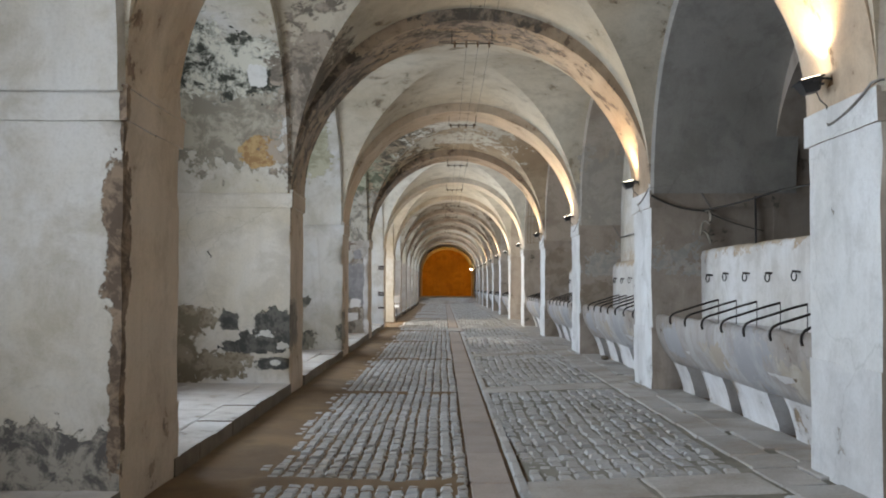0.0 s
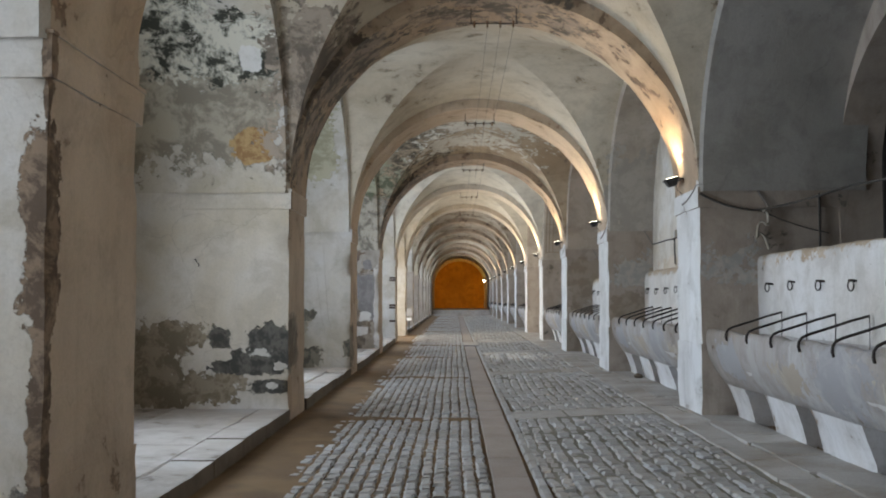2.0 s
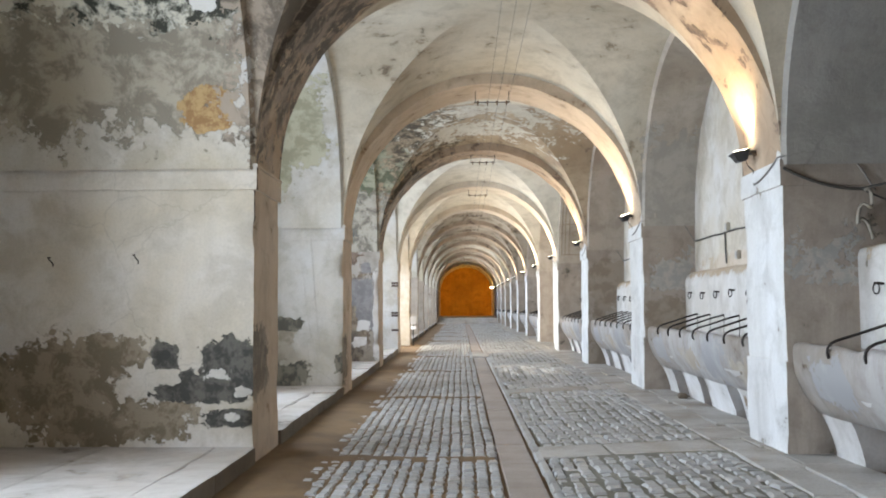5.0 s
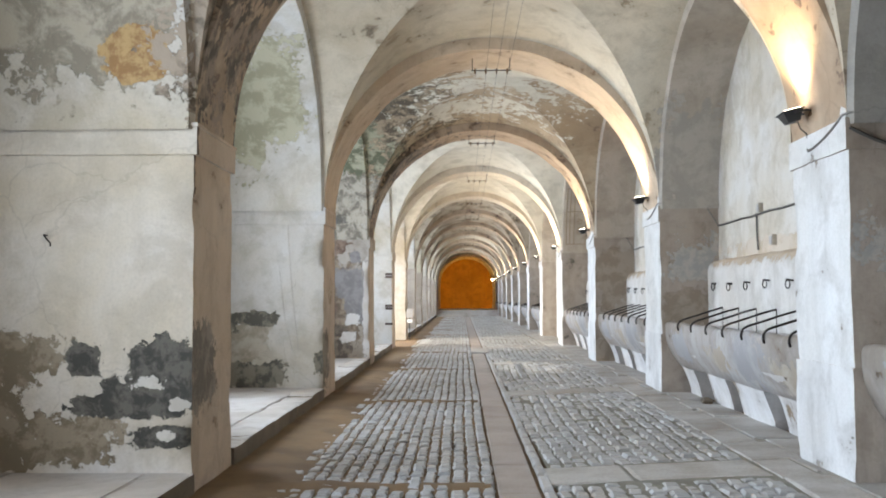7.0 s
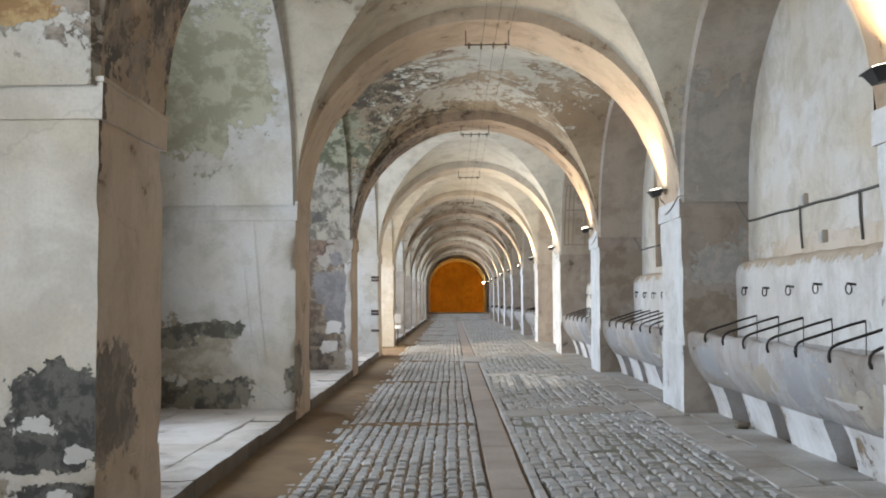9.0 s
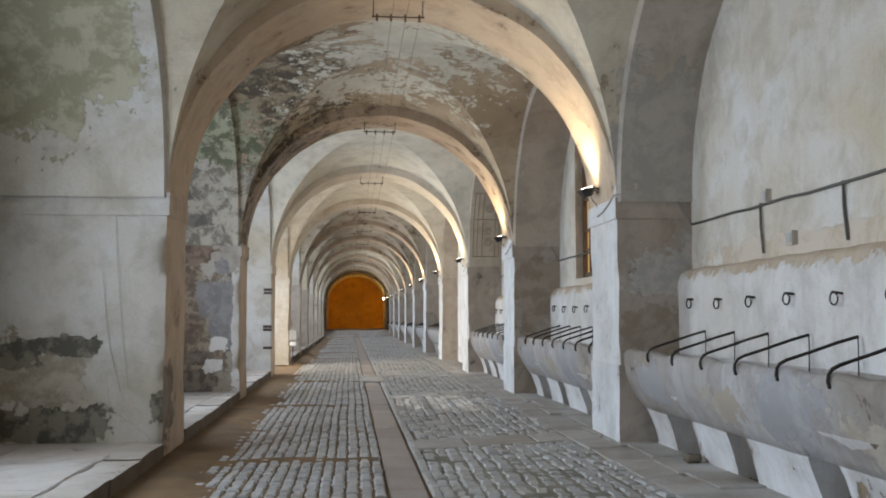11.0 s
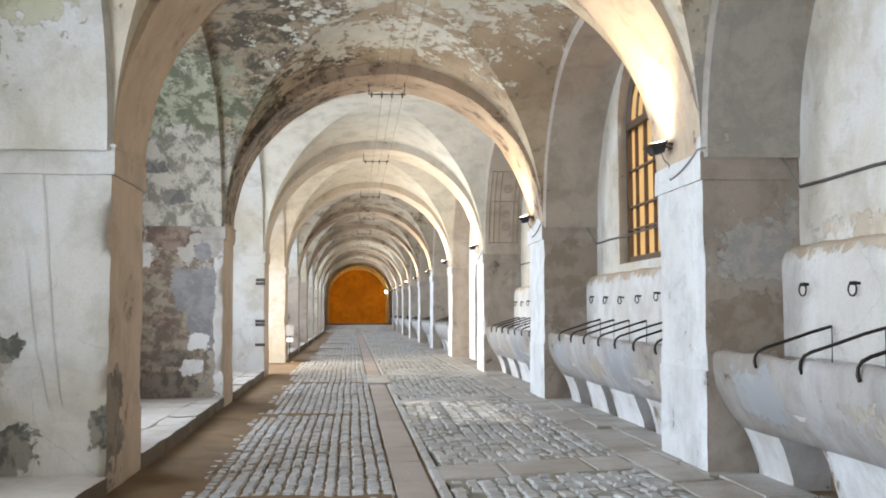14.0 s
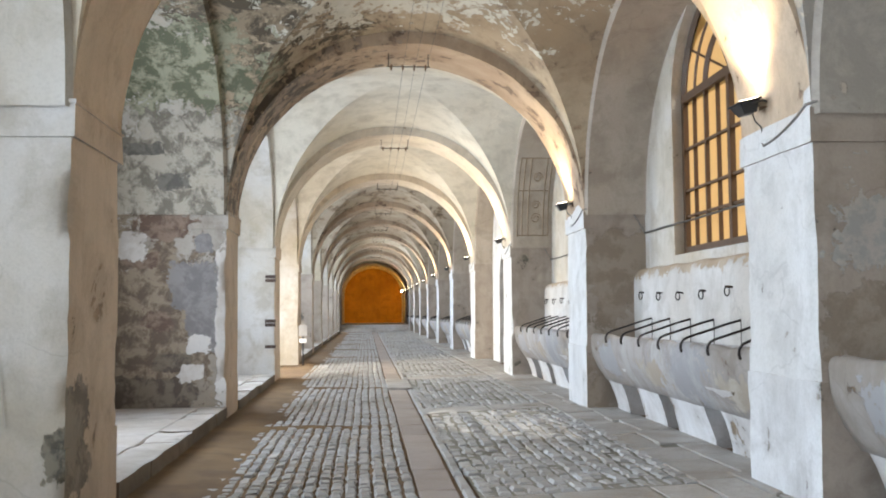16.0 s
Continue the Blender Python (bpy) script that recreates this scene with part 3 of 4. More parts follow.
LEFT_WALLS = {1: (M_WALL_1, "whitewashed cross wall with a sooty base"), 2: (M_WALL_2, "cross wall with fallen plaster and an ochre patch"),
              3: (M_WALL_3, "cross wall with grey-green damp stains"), 4: (M_WALL_4, "cross wall of bare mottled masonry")}
for i in range(-1, 15):
    y0 = pier_y(i)
    near = 0 < i < 6
    cell = 0.1 if near else 0.3
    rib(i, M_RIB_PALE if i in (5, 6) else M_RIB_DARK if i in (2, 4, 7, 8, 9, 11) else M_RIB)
    m_wall, text = LEFT_WALLS.get(i, (M_GREY if i > 6 else M_WALL, "old plastered cross wall between stall platforms"))
    long = PIER + 0.14 if i == 1 else PIER
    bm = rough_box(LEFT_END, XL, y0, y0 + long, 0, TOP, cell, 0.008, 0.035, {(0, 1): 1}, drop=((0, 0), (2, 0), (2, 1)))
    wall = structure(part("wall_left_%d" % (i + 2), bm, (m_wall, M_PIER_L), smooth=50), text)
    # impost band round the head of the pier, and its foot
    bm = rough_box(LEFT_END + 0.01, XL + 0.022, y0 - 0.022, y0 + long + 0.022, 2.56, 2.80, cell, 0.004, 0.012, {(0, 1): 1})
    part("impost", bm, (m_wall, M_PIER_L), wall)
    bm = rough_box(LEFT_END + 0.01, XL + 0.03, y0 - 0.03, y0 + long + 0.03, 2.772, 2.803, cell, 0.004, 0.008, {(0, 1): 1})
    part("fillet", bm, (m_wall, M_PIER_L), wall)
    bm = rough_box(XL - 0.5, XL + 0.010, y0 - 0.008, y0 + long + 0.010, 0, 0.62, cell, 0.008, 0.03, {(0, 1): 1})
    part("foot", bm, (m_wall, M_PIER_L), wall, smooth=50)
    depth = X_FAR if i in (1, 2) else NICHE + 0.4
    # grey render on the sides, its tone also taking in their shade
    bm = rough_box(XR, depth, y0, y0 + PIER, 0, TOP, cell, 0.008, 0.03, {(0, 0): 1}, drop=((0, 1), (2, 0), (2, 1)))
    wall = structure(part("wall_right_%d" % (i + 2), bm, (M_GREY, M_PIER_R), smooth=50), "pier with a whitewashed face and grey sides")
    bm = rough_box(XR - 0.022, NICHE if i not in (1, 2) else DEEP, y0 - 0.022, y0 + PIER + 0.022, 2.56, 2.80, cell, 0.004, 0.012, {(0, 0): 1})
    part("impost", bm, (M_GREY, M_PIER_R), wall)
    bm = rough_box(XR - 0.008, XR + 0.3, y0 - 0.005, y0 + PIER + 0.005, 0, 0.96, cell, 0.010, 0.012, {(0, 0): 1})
    part("foot", bm, (M_GREY, M_FOOT), wall, smooth=50)

WINDOW_BAY, GATE_BAY = 3, 5
for i in range(-1, 14):
    vault(i, {4: M_VAULT_PALE, 5: M_VAULT_PALE, 1: M_VAULT_1, 2: M_VAULT_2, 3: M_VAULT_3, 6: M_VAULT_6, 7: M_VAULT_6, 8: M_VAULT_6, 10: M_VAULT_6}.get(i, M_VAULT))
    y0, y1 = pier_y(i) + PIER, pier_y(i + 1)
    ym = (y0 + y1) / 2
    gate = i == GATE_BAY
    # raised stall platform with a kerb
    if not gate:
        bm = bmesh.new()
        add_box(bm, LEFT_END, XL - 0.33, y0, y1, 0, PLATFORM - 0.004)
        platform = structure(part("platform_%d" % (i + 2), bm, M_SLAB), "raised stall platform paved with pale slabs", "platform")
        if i < 7:
            y = y0
            while y < y1 - 0.05:
                ln = min(random.uniform(0.7, 1.3), y1 - y)
                if y1 - y - ln < 0.4:
                    ln = y1 - y
                h = PLATFORM + random.uniform(-0.008, 0.01)
                # pale top; the front's colour holds both dirt and shade
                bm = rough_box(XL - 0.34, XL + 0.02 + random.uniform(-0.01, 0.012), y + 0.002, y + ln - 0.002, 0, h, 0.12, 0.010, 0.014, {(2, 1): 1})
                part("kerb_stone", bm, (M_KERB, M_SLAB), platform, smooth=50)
                y += ln
            for k in range(4):
                ya, yb = y0 + (y1 - y0) * k / 4, y0 + (y1 - y0) * (k + 1) / 4
                for xa, xb in ((LEFT_END + 0.02, -3.4), (-3.39, XL - 0.345)):
                    bm = rough_box(xa + 0.002, xb, ya + 0.002, yb - 0.002, PLATFORM - 0.06, PLATFORM + random.uniform(0.0, 0.006), 0.3, 0.003, 0.003)
                    part("paving_slab", bm, M_SLAB, platform)
        else:
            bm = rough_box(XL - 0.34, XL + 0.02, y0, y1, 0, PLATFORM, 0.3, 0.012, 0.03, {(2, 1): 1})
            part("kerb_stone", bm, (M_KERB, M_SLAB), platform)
    # outer wall, with a tall opening for the daylight
    sill, half = (0.0, 1.9) if gate else (1.3, 1.2)
    bm = arched_wall(LEFT_END - 0.6, LEFT_END, y0, y1, 0, TOP, ym - half, ym + half, sill, 3.4, 0.9)
    structure(part("wall_outer_%d" % (i + 2), bm, M_WALL), "outer wall with a tall arched opening")
    # wall behind the mangers
    if i == 1:
        bm = arched_wall(DEEP, DEEP + 0.5, y0, y1, 0, TOP, y0 + 0.02, y1 - 0.02, 0.0, 2.95, 1.8)
        structure(part("wall_niche_%d" % (i + 2), bm, M_GREY), "deep niche wall with a wide dark arch")
        # the room's darkness is put into the wall colour
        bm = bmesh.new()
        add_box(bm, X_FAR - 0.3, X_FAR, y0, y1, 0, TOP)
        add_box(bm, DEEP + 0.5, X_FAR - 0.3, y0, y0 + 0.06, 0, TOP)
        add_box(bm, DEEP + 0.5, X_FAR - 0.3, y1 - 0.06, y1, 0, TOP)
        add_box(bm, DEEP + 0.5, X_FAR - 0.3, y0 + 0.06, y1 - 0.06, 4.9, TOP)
        structure(part("wall_dark_room", bm, M_DARK), "side room walls coloured near black for lack of light")
    elif i == WINDOW_BAY:
        bm = arched_wall(NICHE, NICHE + 0.4, y0, y1, 0, TOP, ym - 1.55, ym + 1.55, 2.12, 4.08, 1.22)
        structure(part("wall_niche_%d" % (i + 2), bm, M_WALL), "whitewashed wall around an arched window")
    elif gate:
        bm = arched_wall(3.3, NICHE + 0.4, y0, y1, 0, TOP, ym - 1.4, ym + 1.4, 0.0, 2.1, 1.1)
        structure(part("wall_niche_%d" % (i + 2), bm, M_PIER_R), "whitewashed wall with a dark arched doorway")
        # passage walls, their darkness painted in as well
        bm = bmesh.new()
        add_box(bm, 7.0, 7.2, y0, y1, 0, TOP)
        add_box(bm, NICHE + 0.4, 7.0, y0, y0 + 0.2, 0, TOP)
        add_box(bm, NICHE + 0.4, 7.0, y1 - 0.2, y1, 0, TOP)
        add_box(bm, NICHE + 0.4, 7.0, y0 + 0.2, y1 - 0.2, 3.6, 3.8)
        structure(part("wall_dark_passage", bm, M_DARK), "side passage walls coloured near black as if unlit")
    else:
        bm = rough_box(NICHE, NICHE + 0.4, y0, y1, 0, TOP, 0.2 if 0 < i < 5 else 0.6, 0.012, 0.0, drop=((0, 1),))
        structure(part("wall_niche_%d" % (i + 2), bm, M_WALL, smooth=60), "whitewashed wall above the mangers")
    if not gate:
        # low wall with a rounded shoulder behind the trough
        prof = [(3.48, 0), (3.48, 1.80), (3.49, 1.88), (3.52, 1.95), (3.57, 1.99), (NICHE - 0.003, 2.01), (NICHE - 0.003, 0)]
        if i == 1:
            prof = [(3.48, 0), (3.48, 1.93), (3.50, 1.98), (3.55, 2.0), (3.80, 2.0), (3.84, 1.97), (3.85, 0)]
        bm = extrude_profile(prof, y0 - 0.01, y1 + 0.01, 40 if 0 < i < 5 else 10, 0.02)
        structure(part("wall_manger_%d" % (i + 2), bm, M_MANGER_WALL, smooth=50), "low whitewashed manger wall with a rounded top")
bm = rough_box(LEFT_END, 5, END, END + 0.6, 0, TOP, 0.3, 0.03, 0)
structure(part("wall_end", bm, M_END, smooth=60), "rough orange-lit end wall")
bm = bmesh.new()
add_box(bm, LEFT_END, 5, pier_y(-1) - 0.6, pier_y(-1), 0, TOP)
structure(part("wall_back", bm, M_WALL), "plastered wall behind the start")
for k in range(3):
    bm = rough_box(XL, XR, 81.0 + 0.35 * k, END, 0.18 * k, 0.18 * (k + 1), 0.6, 0.01, 0.01)
    structure(part("step_%d" % (k + 1), bm, M_SLAB), "low stone step before the end wall", "step")

# ---- mangers ----
BAY = PITCH - PIER
BARS = [BAY - 0.88 - 0.735 * k for k in range(7)]
RINGS = [BAY - 0.37 - 0.767 * k for k in range(8)]
LEGS = [(BAY - 0.74, BAY - 0.11), (BAY - 2.28, BAY - 1.42), (BAY - 3.77, BAY - 2.70), (BAY - 5.30, BAY - 4.22)]


def lip_wear(x, y, z):
    """The front lip is worn into shallow hollows between the bars."""
    w = 0.5 + 0.5 * math.cos(2 * math.pi * (y - BARS[0]) / 0.735)
    if z > 0.95 and x < 3.1:
        z -= 0.022 * (1 - w) + 0.02 * noise.noise(Vector((0, y * 1.3, 5)))
    if x < 3.1:
        x += 0.018 * noise.noise(Vector((3, y * 1.1, z * 2)))
    return x, y, z


def manger():
    """Cement trough of one bay on four splayed legs, with iron feed bars; its origin is the floor at the bay's near end."""
    thing = new("manger")
    prof = [(3.0, 1.05), (2.975, 1.10), (2.94, 1.13), (2.90, 1.135), (2.868, 1.115), (2.855, 1.07), (2.857, 0.95), (2.868, 0.86), (2.90, 0.77), (2.95, 0.67), (3.01, 0.58), (3.06, 0.50),
            (3.2, 0.47), (3.475, 0.47), (3.475, 1.08), (3.42, 0.86), (3.30, 0.76), (3.16, 0.76), (3.06, 0.86)]
    part("basin", extrude_profile(prof, 0.004, BAY - 0.004, 56, 0.008, lip_wear), M_TROUGH, thing, smooth=60)
    for a, b in LEGS:
        leg = [(2.925, 0.735), (2.965, 0.665), (3.015, 0.59), (3.07, 0.50), (3.115, 0.40), (3.155, 0.28), (3.185, 0.17), (3.20, 0.0), (3.475, 0.0), (3.475, 0.54), (3.1, 0.56), (3.0, 0.70)]

        def flare(x, y, z, a=a, b=b):
            mid, grow = (a + b) / 2, 1 + 0.10 * max(0, (z - 0.3) / 0.3) ** 2
            return x, mid + (y - mid) * grow, z

        part("leg", extrude_profile(leg, max(a, 0.06), b, 8, 0.022, flare), M_LEG, thing, "whitewashed masonry leg", smooth=50)
    for y in BARS:
        pts = [(2.85, y, 1.03), (2.838, y, 1.07), (2.845, y, 1.115), (2.87, y, 1.15), (2.92, y, 1.175), (3.1, y, 1.23), (3.3, y, 1.295), (3.45, y, 1.335)]
        bar = part("feed_bar", tube(pts, 0.0125, 7), M_IRON, thing, "black iron bar hooked over the lip", smooth=50)
        part("drop_rod", tube([(3.45, y, 1.34), (3.45, y, 1.2), (3.44, y, 0.90)], 0.005, 5), M_IRON, bar)
    return tagged(thing, "long cement feeding trough with black iron bars", "manger", "mangers along the wall")


def tether_ring():
    """Iron staple in the wall with a ring hanging from it."""
    thing = new("tether_ring")
    part("staple", tube([(0.02, -0.025, 0.0), (-0.045, -0.022, 0.01), (-0.06, 0.0, 0.01), (-0.045, 0.022, 0.01), (0.02, 0.025, 0.0)], 0.011), M_IRON, thing)
    ring = [(-0.048 - 0.012 * math.sin(t), 0.036 * math.sin(t), -0.038 + 0.046 * math.cos(t)) for t in [2 * math.pi * k / 16 for k in range(17)]]
    part("ring", tube(ring, 0.0075), M_IRON, thing)
    return tagged(thing, "rusty iron tether ring set in the manger wall", "tether ring", "tether rings above the mangers")


first, first_ring = None, None
for i in range(-1, 13):
    if i == GATE_BAY:
        continue
    y0 = pier_y(i) + PIER
    if first is None:
        first = manger()
        first.matrix_basis = pose(0, y0, 0)
    else:
        copy_thing(first, pose(0, y0, 0))
    if not 0 < i < 7:
        continue
    for y in RINGS:
        if y < 0.2:
            continue
        m = pose(3.478, y0 + y - 0.09 + random.uniform(-0.02, 0.02), 1.65 + random.uniform(-0.015, 0.015), random.uniform(-9, 9))
        if first_ring is None:
            first_ring = tether_ring()
            first_ring.matrix_basis = m
        else:
            copy_thing(first_ring, m)

# ---- arched window ----
y0 = pier_y(WINDOW_BAY) + PIER
ym = y0 + BAY / 2
win = new("window_1")
WX, WH, SILL, WSP, WR = NICHE + 0.17, 1.55, 2.12, 4.08, 1.22
tagged(win, "arched window with brown bars and amber panes", "window", kind="structure")


def bar_y(z, w, d=0.05):
    bm = bmesh.new()
    add_box(bm, WX - d / 2, WX + d / 2, ym - WH, ym + WH, z - w / 2, z + w / 2)
    return bm


def bar_z(y, w, z1=WSP, d=0.05):
    bm = bmesh.new()
    add_box(bm, WX - d / 2 - 0.003, WX + d / 2 + 0.003, ym + y - w / 2, ym + y + w / 2, SILL, z1)
    return bm


def arc(k, r):
    return tube([(WX, ym + k * WH * math.cos(a), WSP + k * WR * math.sin(a)) for a in [math.pi * q / 24 for q in range(25)]], r, 4)


part("frame", arc(0.985, 0.05), M_WOOD, win, "brown painted arched frame")
part("transom", bar_y(WSP, 0.10, 0.09), M_WOOD, win)
part("bottom_rail", bar_y(SILL + 0.05, 0.10, 0.08), M_WOOD, win)
for z in (3.44, 2.92, 2.60):
    part("glazing_bar", bar_y(z, 0.03), M_WOOD, win)
for y in (-WH + 0.04, 0.0, WH - 0.04):
    part("mullion", bar_z(y, 0.085, d=0.08), M_WOOD, win)
for y in (-0.775, 0.775):
    part("mullion", bar_z(y, 0.045), M_WOOD, win)
for y in (-1.17, -0.39, 0.39, 1.17):
    part("glazing_bar", bar_z(y, 0.022), M_WOOD, win)
part("arc_bar", arc(0.5, 0.04), M_WOOD, win)
part("arc_bar", arc(0.75, 0.018), M_WOOD, win)
for q in range(1, 6):
    a = math.pi * q / 6
    c, si = math.cos(a), math.sin(a)
    part("ray_bar", tube([(WX, ym + 0.12 * c, WSP + 0.09 * si), (WX, ym + WH * c, WSP + WR * si)], 0.016, 4), M_WOOD, win)
bm = bmesh.new()
outline = [(-WH, SILL)] + [(-WH * math.cos(math.pi * k / 24), WSP + WR * math.sin(math.pi * k / 24)) for k in range(25)] + [(WH, SILL)]
face = bm.faces.new([bm.verts.new((WX + 0.02, ym + y, z)) for y, z in outline])
bmesh.ops.solidify(bm, geom=[face], thickness=0.004)
part("pane", bm, M_PANE, win, "amber translucent glass").visible_shadow = False

# ---- floodlights ----


def tapered(x0, x1, y0, y1, z0, z1, shrink):
    bm = bmesh.new()
    vs = add_box(bm, x0, x1, y0, y1, z0, z1)
    for v in vs:
        if v.co.z < (z0 + z1) / 2:
            v.co.x = (x0 + x1) / 2 + (v.co.x - (x0 + x1) / 2) * shrink
            v.co.y = (y0 + y1) / 2 + (v.co.y - (y0 + y1) / 2) * shrink
    bmesh.ops.bevel(bm, geom=bm.edges[:], offset=0.006, segments=1, affect="EDGES")
    return bm


def floodlight():
    """Black uplight on a bracket; the origin is its fixing on the pier's face, out is minus x."""
    thing = new("floodlight")
    tilt = pose(-0.19, 0, 0.0, 0, -14, 0)
    for nm, bm, m, text in (("housing", tapered(-0.10, 0.10, -0.13, 0.13, -0.09, 0.02, 0.62), M_BLACK, ""),
                            ("rim", tapered(-0.115, 0.115, -0.145, 0.145, 0.016, 0.034, 1.0), M_BLACK, ""),
                            ("lens", tapered(-0.09, 0.09, -0.115, 0.115, 0.030, 0.040, 1.0), M_LENS, "glowing warm glass")):
        bm.transform(tilt)
        part(nm, bm, m, thing, text)
    for y in (-0.15, 0.15):
        part("arm", tube([(0.0, y * 0.5, 0.02), (-0.08, y, 0.02), (-0.19, y, 0.0)], 0.012, 5), M_BLACK, thing)
    bm = bmesh.new()
    add_box(bm, -0.015, 0.03, -0.10, 0.10, -0.03, 0.06)
    part("wall_plate", bm, M_RUST, thing)
    part("flex", tube([(-0.12, 0, -0.08), (-0.09, 0.01, -0.15), (-0.03, 0.02, -0.2), (-0.012, 0.03, -0.28)], 0.008, 5), M_CABLE, thing)
    thing.scale = (0.8, 0.8, 0.8)
    return tagged(thing, "black floodlight pointing up from the pier", "floodlight", "floodlights on the piers")


first = None
for i in range(0, 14):
    m = pose(XR, pier_y(i) + 0.75, 2.97, 0, 0, random.uniform(-6, 6))
    if first is None:
        first = floodlight()
        first.matrix_basis = m @ Matrix.Diagonal((0.8, 0.8, 0.8, 1))
    else:
        copy_thing(first, m)

# bare lamp on the last pier but one, lighting the end wall
lamp_thing = new("bulkhead_lamp")
lamp_thing.matrix_basis = pose(XR - 0.22, pier_y(13) + PIER - 0.12, 3.05)
part("arm", tube([(0.24, 0, -0.02), (0.10, 0, 0.0), (0.0, 0, 0.02)], 0.014), M_BLACK, lamp_thing)
bm = bmesh.new()
bmesh.ops.create_uvsphere(bm, u_segments=12, v_segments=8, radius=0.085)
part("globe", bm, M_LENS, lamp_thing, "glowing glass globe", smooth=60)
part("cap", tapered(-0.06, 0.06, -0.06, 0.06, 0.07, 0.13, 1.3), M_BLACK, lamp_thing)
tagged(lamp_thing, "glowing globe lamp on an arm by the end wall", "lamp")

# ---- cables ----


def cable(name, pts, r, m, label):
    return tagged(part(name, tube(pts, r), m, smooth=60), label, "cable", "cables")


for i in range(1, 7):
    y = pier_y(i)
    z = 2.82
    pts = [(XR - 0.012, y + 0.78, 2.69)] + sag((XR - 0.03, y + 0.72, 2.66), (XR - 0.03, y + 0.02, z), 0.03, 6) + [(XR, y - 0.035, z + 0.01)]
    pts += sag((XR + 0.05, y - 0.035, z + 0.01), (NICHE - 0.18, y - 0.035, z - 0.05), 0.02, 5)
    if i > 1 and i != 6:
        pts += [(NICHE - 0.02, y - 0.06, z - 0.32)]
    cable("cable", pts, 0.009, M_GREYCABLE, "grey cable clipped round the pier")
    if i in (3, 4, 5):
        a = pier_y(i - 1) + PIER
        x = NICHE - 0.02 if i != 4 else NICHE - 0.025
        cable("cable", sag((x, y - 0.06, z - 0.32), (x, a + 0.05, z - 0.31), 0.0, 14, 0.012), 0.014, M_CABLE, "dark cable run along the niche wall")
# loose bundle before the dark arch
y = Y2 - 0.05
cable("cable", sag((XR, y, 2.72), (3.5, y, 2.52), 0.05, 8) + sag((3.5, y, 2.52), (DEEP - 0.1, y - 0.5, 2.75), 0.02, 8) + sag((DEEP - 0.1, y - 0.5, 2.75), (DEEP - 0.3, Y1 + PIER, 2.9), 0.12, 10), 0.014, M_CABLE, "dark cable slung across the niche")
cable("cable", sag((3.5, y, 2.52), (4.3, y, 2.25), 0.03, 8), 0.008, M_CABLE, "thin loose cable on the pier")
loops = [(3.52 + 0.07 * math.sin(t * 1.0), y - 0.02 - 0.01 * math.sin(3 * t), 2.5 - 0.05 * t + 0.05 * math.sin(2.3 * t)) for t in [0.35 * k for k in range(24)]]
cable("cable_coil", loops, 0.016, M_BOX, "tangled grey cable hanging on the pier")
cable("iron_rod", [(4.2, y + 0.01, 2.72), (4.2, y + 0.01, 2.05)], 0.014, M_IRON, "short upright iron rod on the pier")
# drop and box on the wall of bay 2
for y in (Y3 - 1.85, Y3 - 3.35):
    cable("cable", [(NICHE - 0.02, y, 2.52), (NICHE - 0.02, y, 2.30), (NICHE - 0.02, y - 0.04, 2.06)], 0.013, M_CABLE, "short cable drop on the niche wall")
for yy, zz in ((Y3 - 2.47, 2.15), (Y3 - 1.99, 2.57)):
    bm = bmesh.new()
    add_box(bm, NICHE - 0.05, NICHE + 0.01, yy - 0.06, yy + 0.06, zz - 0.06, zz + 0.06)
    box = tagged(part("junction_box", bm, M_BOX), "small cream junction box on the wall", "junction box")
    bm = bmesh.new()
    add_box(bm, NICHE - 0.056, NICHE - 0.05, yy - 0.045, yy + 0.045, zz - 0.045, zz + 0.045)
    part("cover", bm, M_SIGN, box)

# thin wires and an iron hook on the cross walls, a loose stone by the mangers
cable("wall_wire", [(-2.58, Y3 - 0.03, 2.84), (-2.58, Y3 - 0.012, 2.5), (-2.56, Y3 - 0.012, 2.2), (-2.5, Y3 - 0.012, 1.4), (-2.42, Y3 - 0.012, 0.75)], 0.0022, M_BOX, "thin grey wire on the cross wall")
cable("wall_wire", [(-2.70, Y3 - 0.012, 1.9), (-2.62, Y3 - 0.012, 1.2), (-2.5, Y3 - 0.012, 0.72)], 0.0022, M_BOX, "thin grey wire on the cross wall")
# the two hooks on wall 2 stand in for small dark holes
for x, yy, z in ((-3.16, Y2, 1.96), (-3.95, Y2, 1.94), (-2.3, Y3, 3.4)):
    hook = tagged(part("wall_hook", tube([(x, yy + 0.03, z), (x, yy - 0.05, z), (x + 0.03, yy - 0.07, z - 0.03), (x + 0.05, yy - 0.05, z - 0.06), (x + 0.04, yy - 0.03, z - 0.08)], 0.006), M_IRON), "bent iron hook in the cross wall", "hook")
bm = rough_box(2.98, 3.12, 18.12, 18.30, 0.115, 0.20, 0.05, 0.012, 0.025)
tagged(part("loose_stone", bm, M_KERB, smooth=60), "broken stone lying against the manger leg", "stone")

# ---- overhead wires on brackets under the arches ----
WIRES = (0.16, 0.32, 0.48, 0.64)


def bracket():
    thing = new("wire_bracket")
    part("bar", tube([(0.10, 0, 0), (0.70, 0, 0)], 0.008, 5), M_IRON, thing)
    for x in (0.12, 0.68):
        part("hanger", tube([(x, 0, 0), (x, 0, 0.19)], 0.006, 5), M_IRON, thing)
    for x in WIRES:
        part("insulator", tube([(x, 0, 0.03), (x, 0, 0.01), (x, 0, -0.05)], 0.013, 7), M_RUST, thing)
    return tagged(thing, "rusty iron bracket holding four wires", "bracket", "wire brackets under the arches")


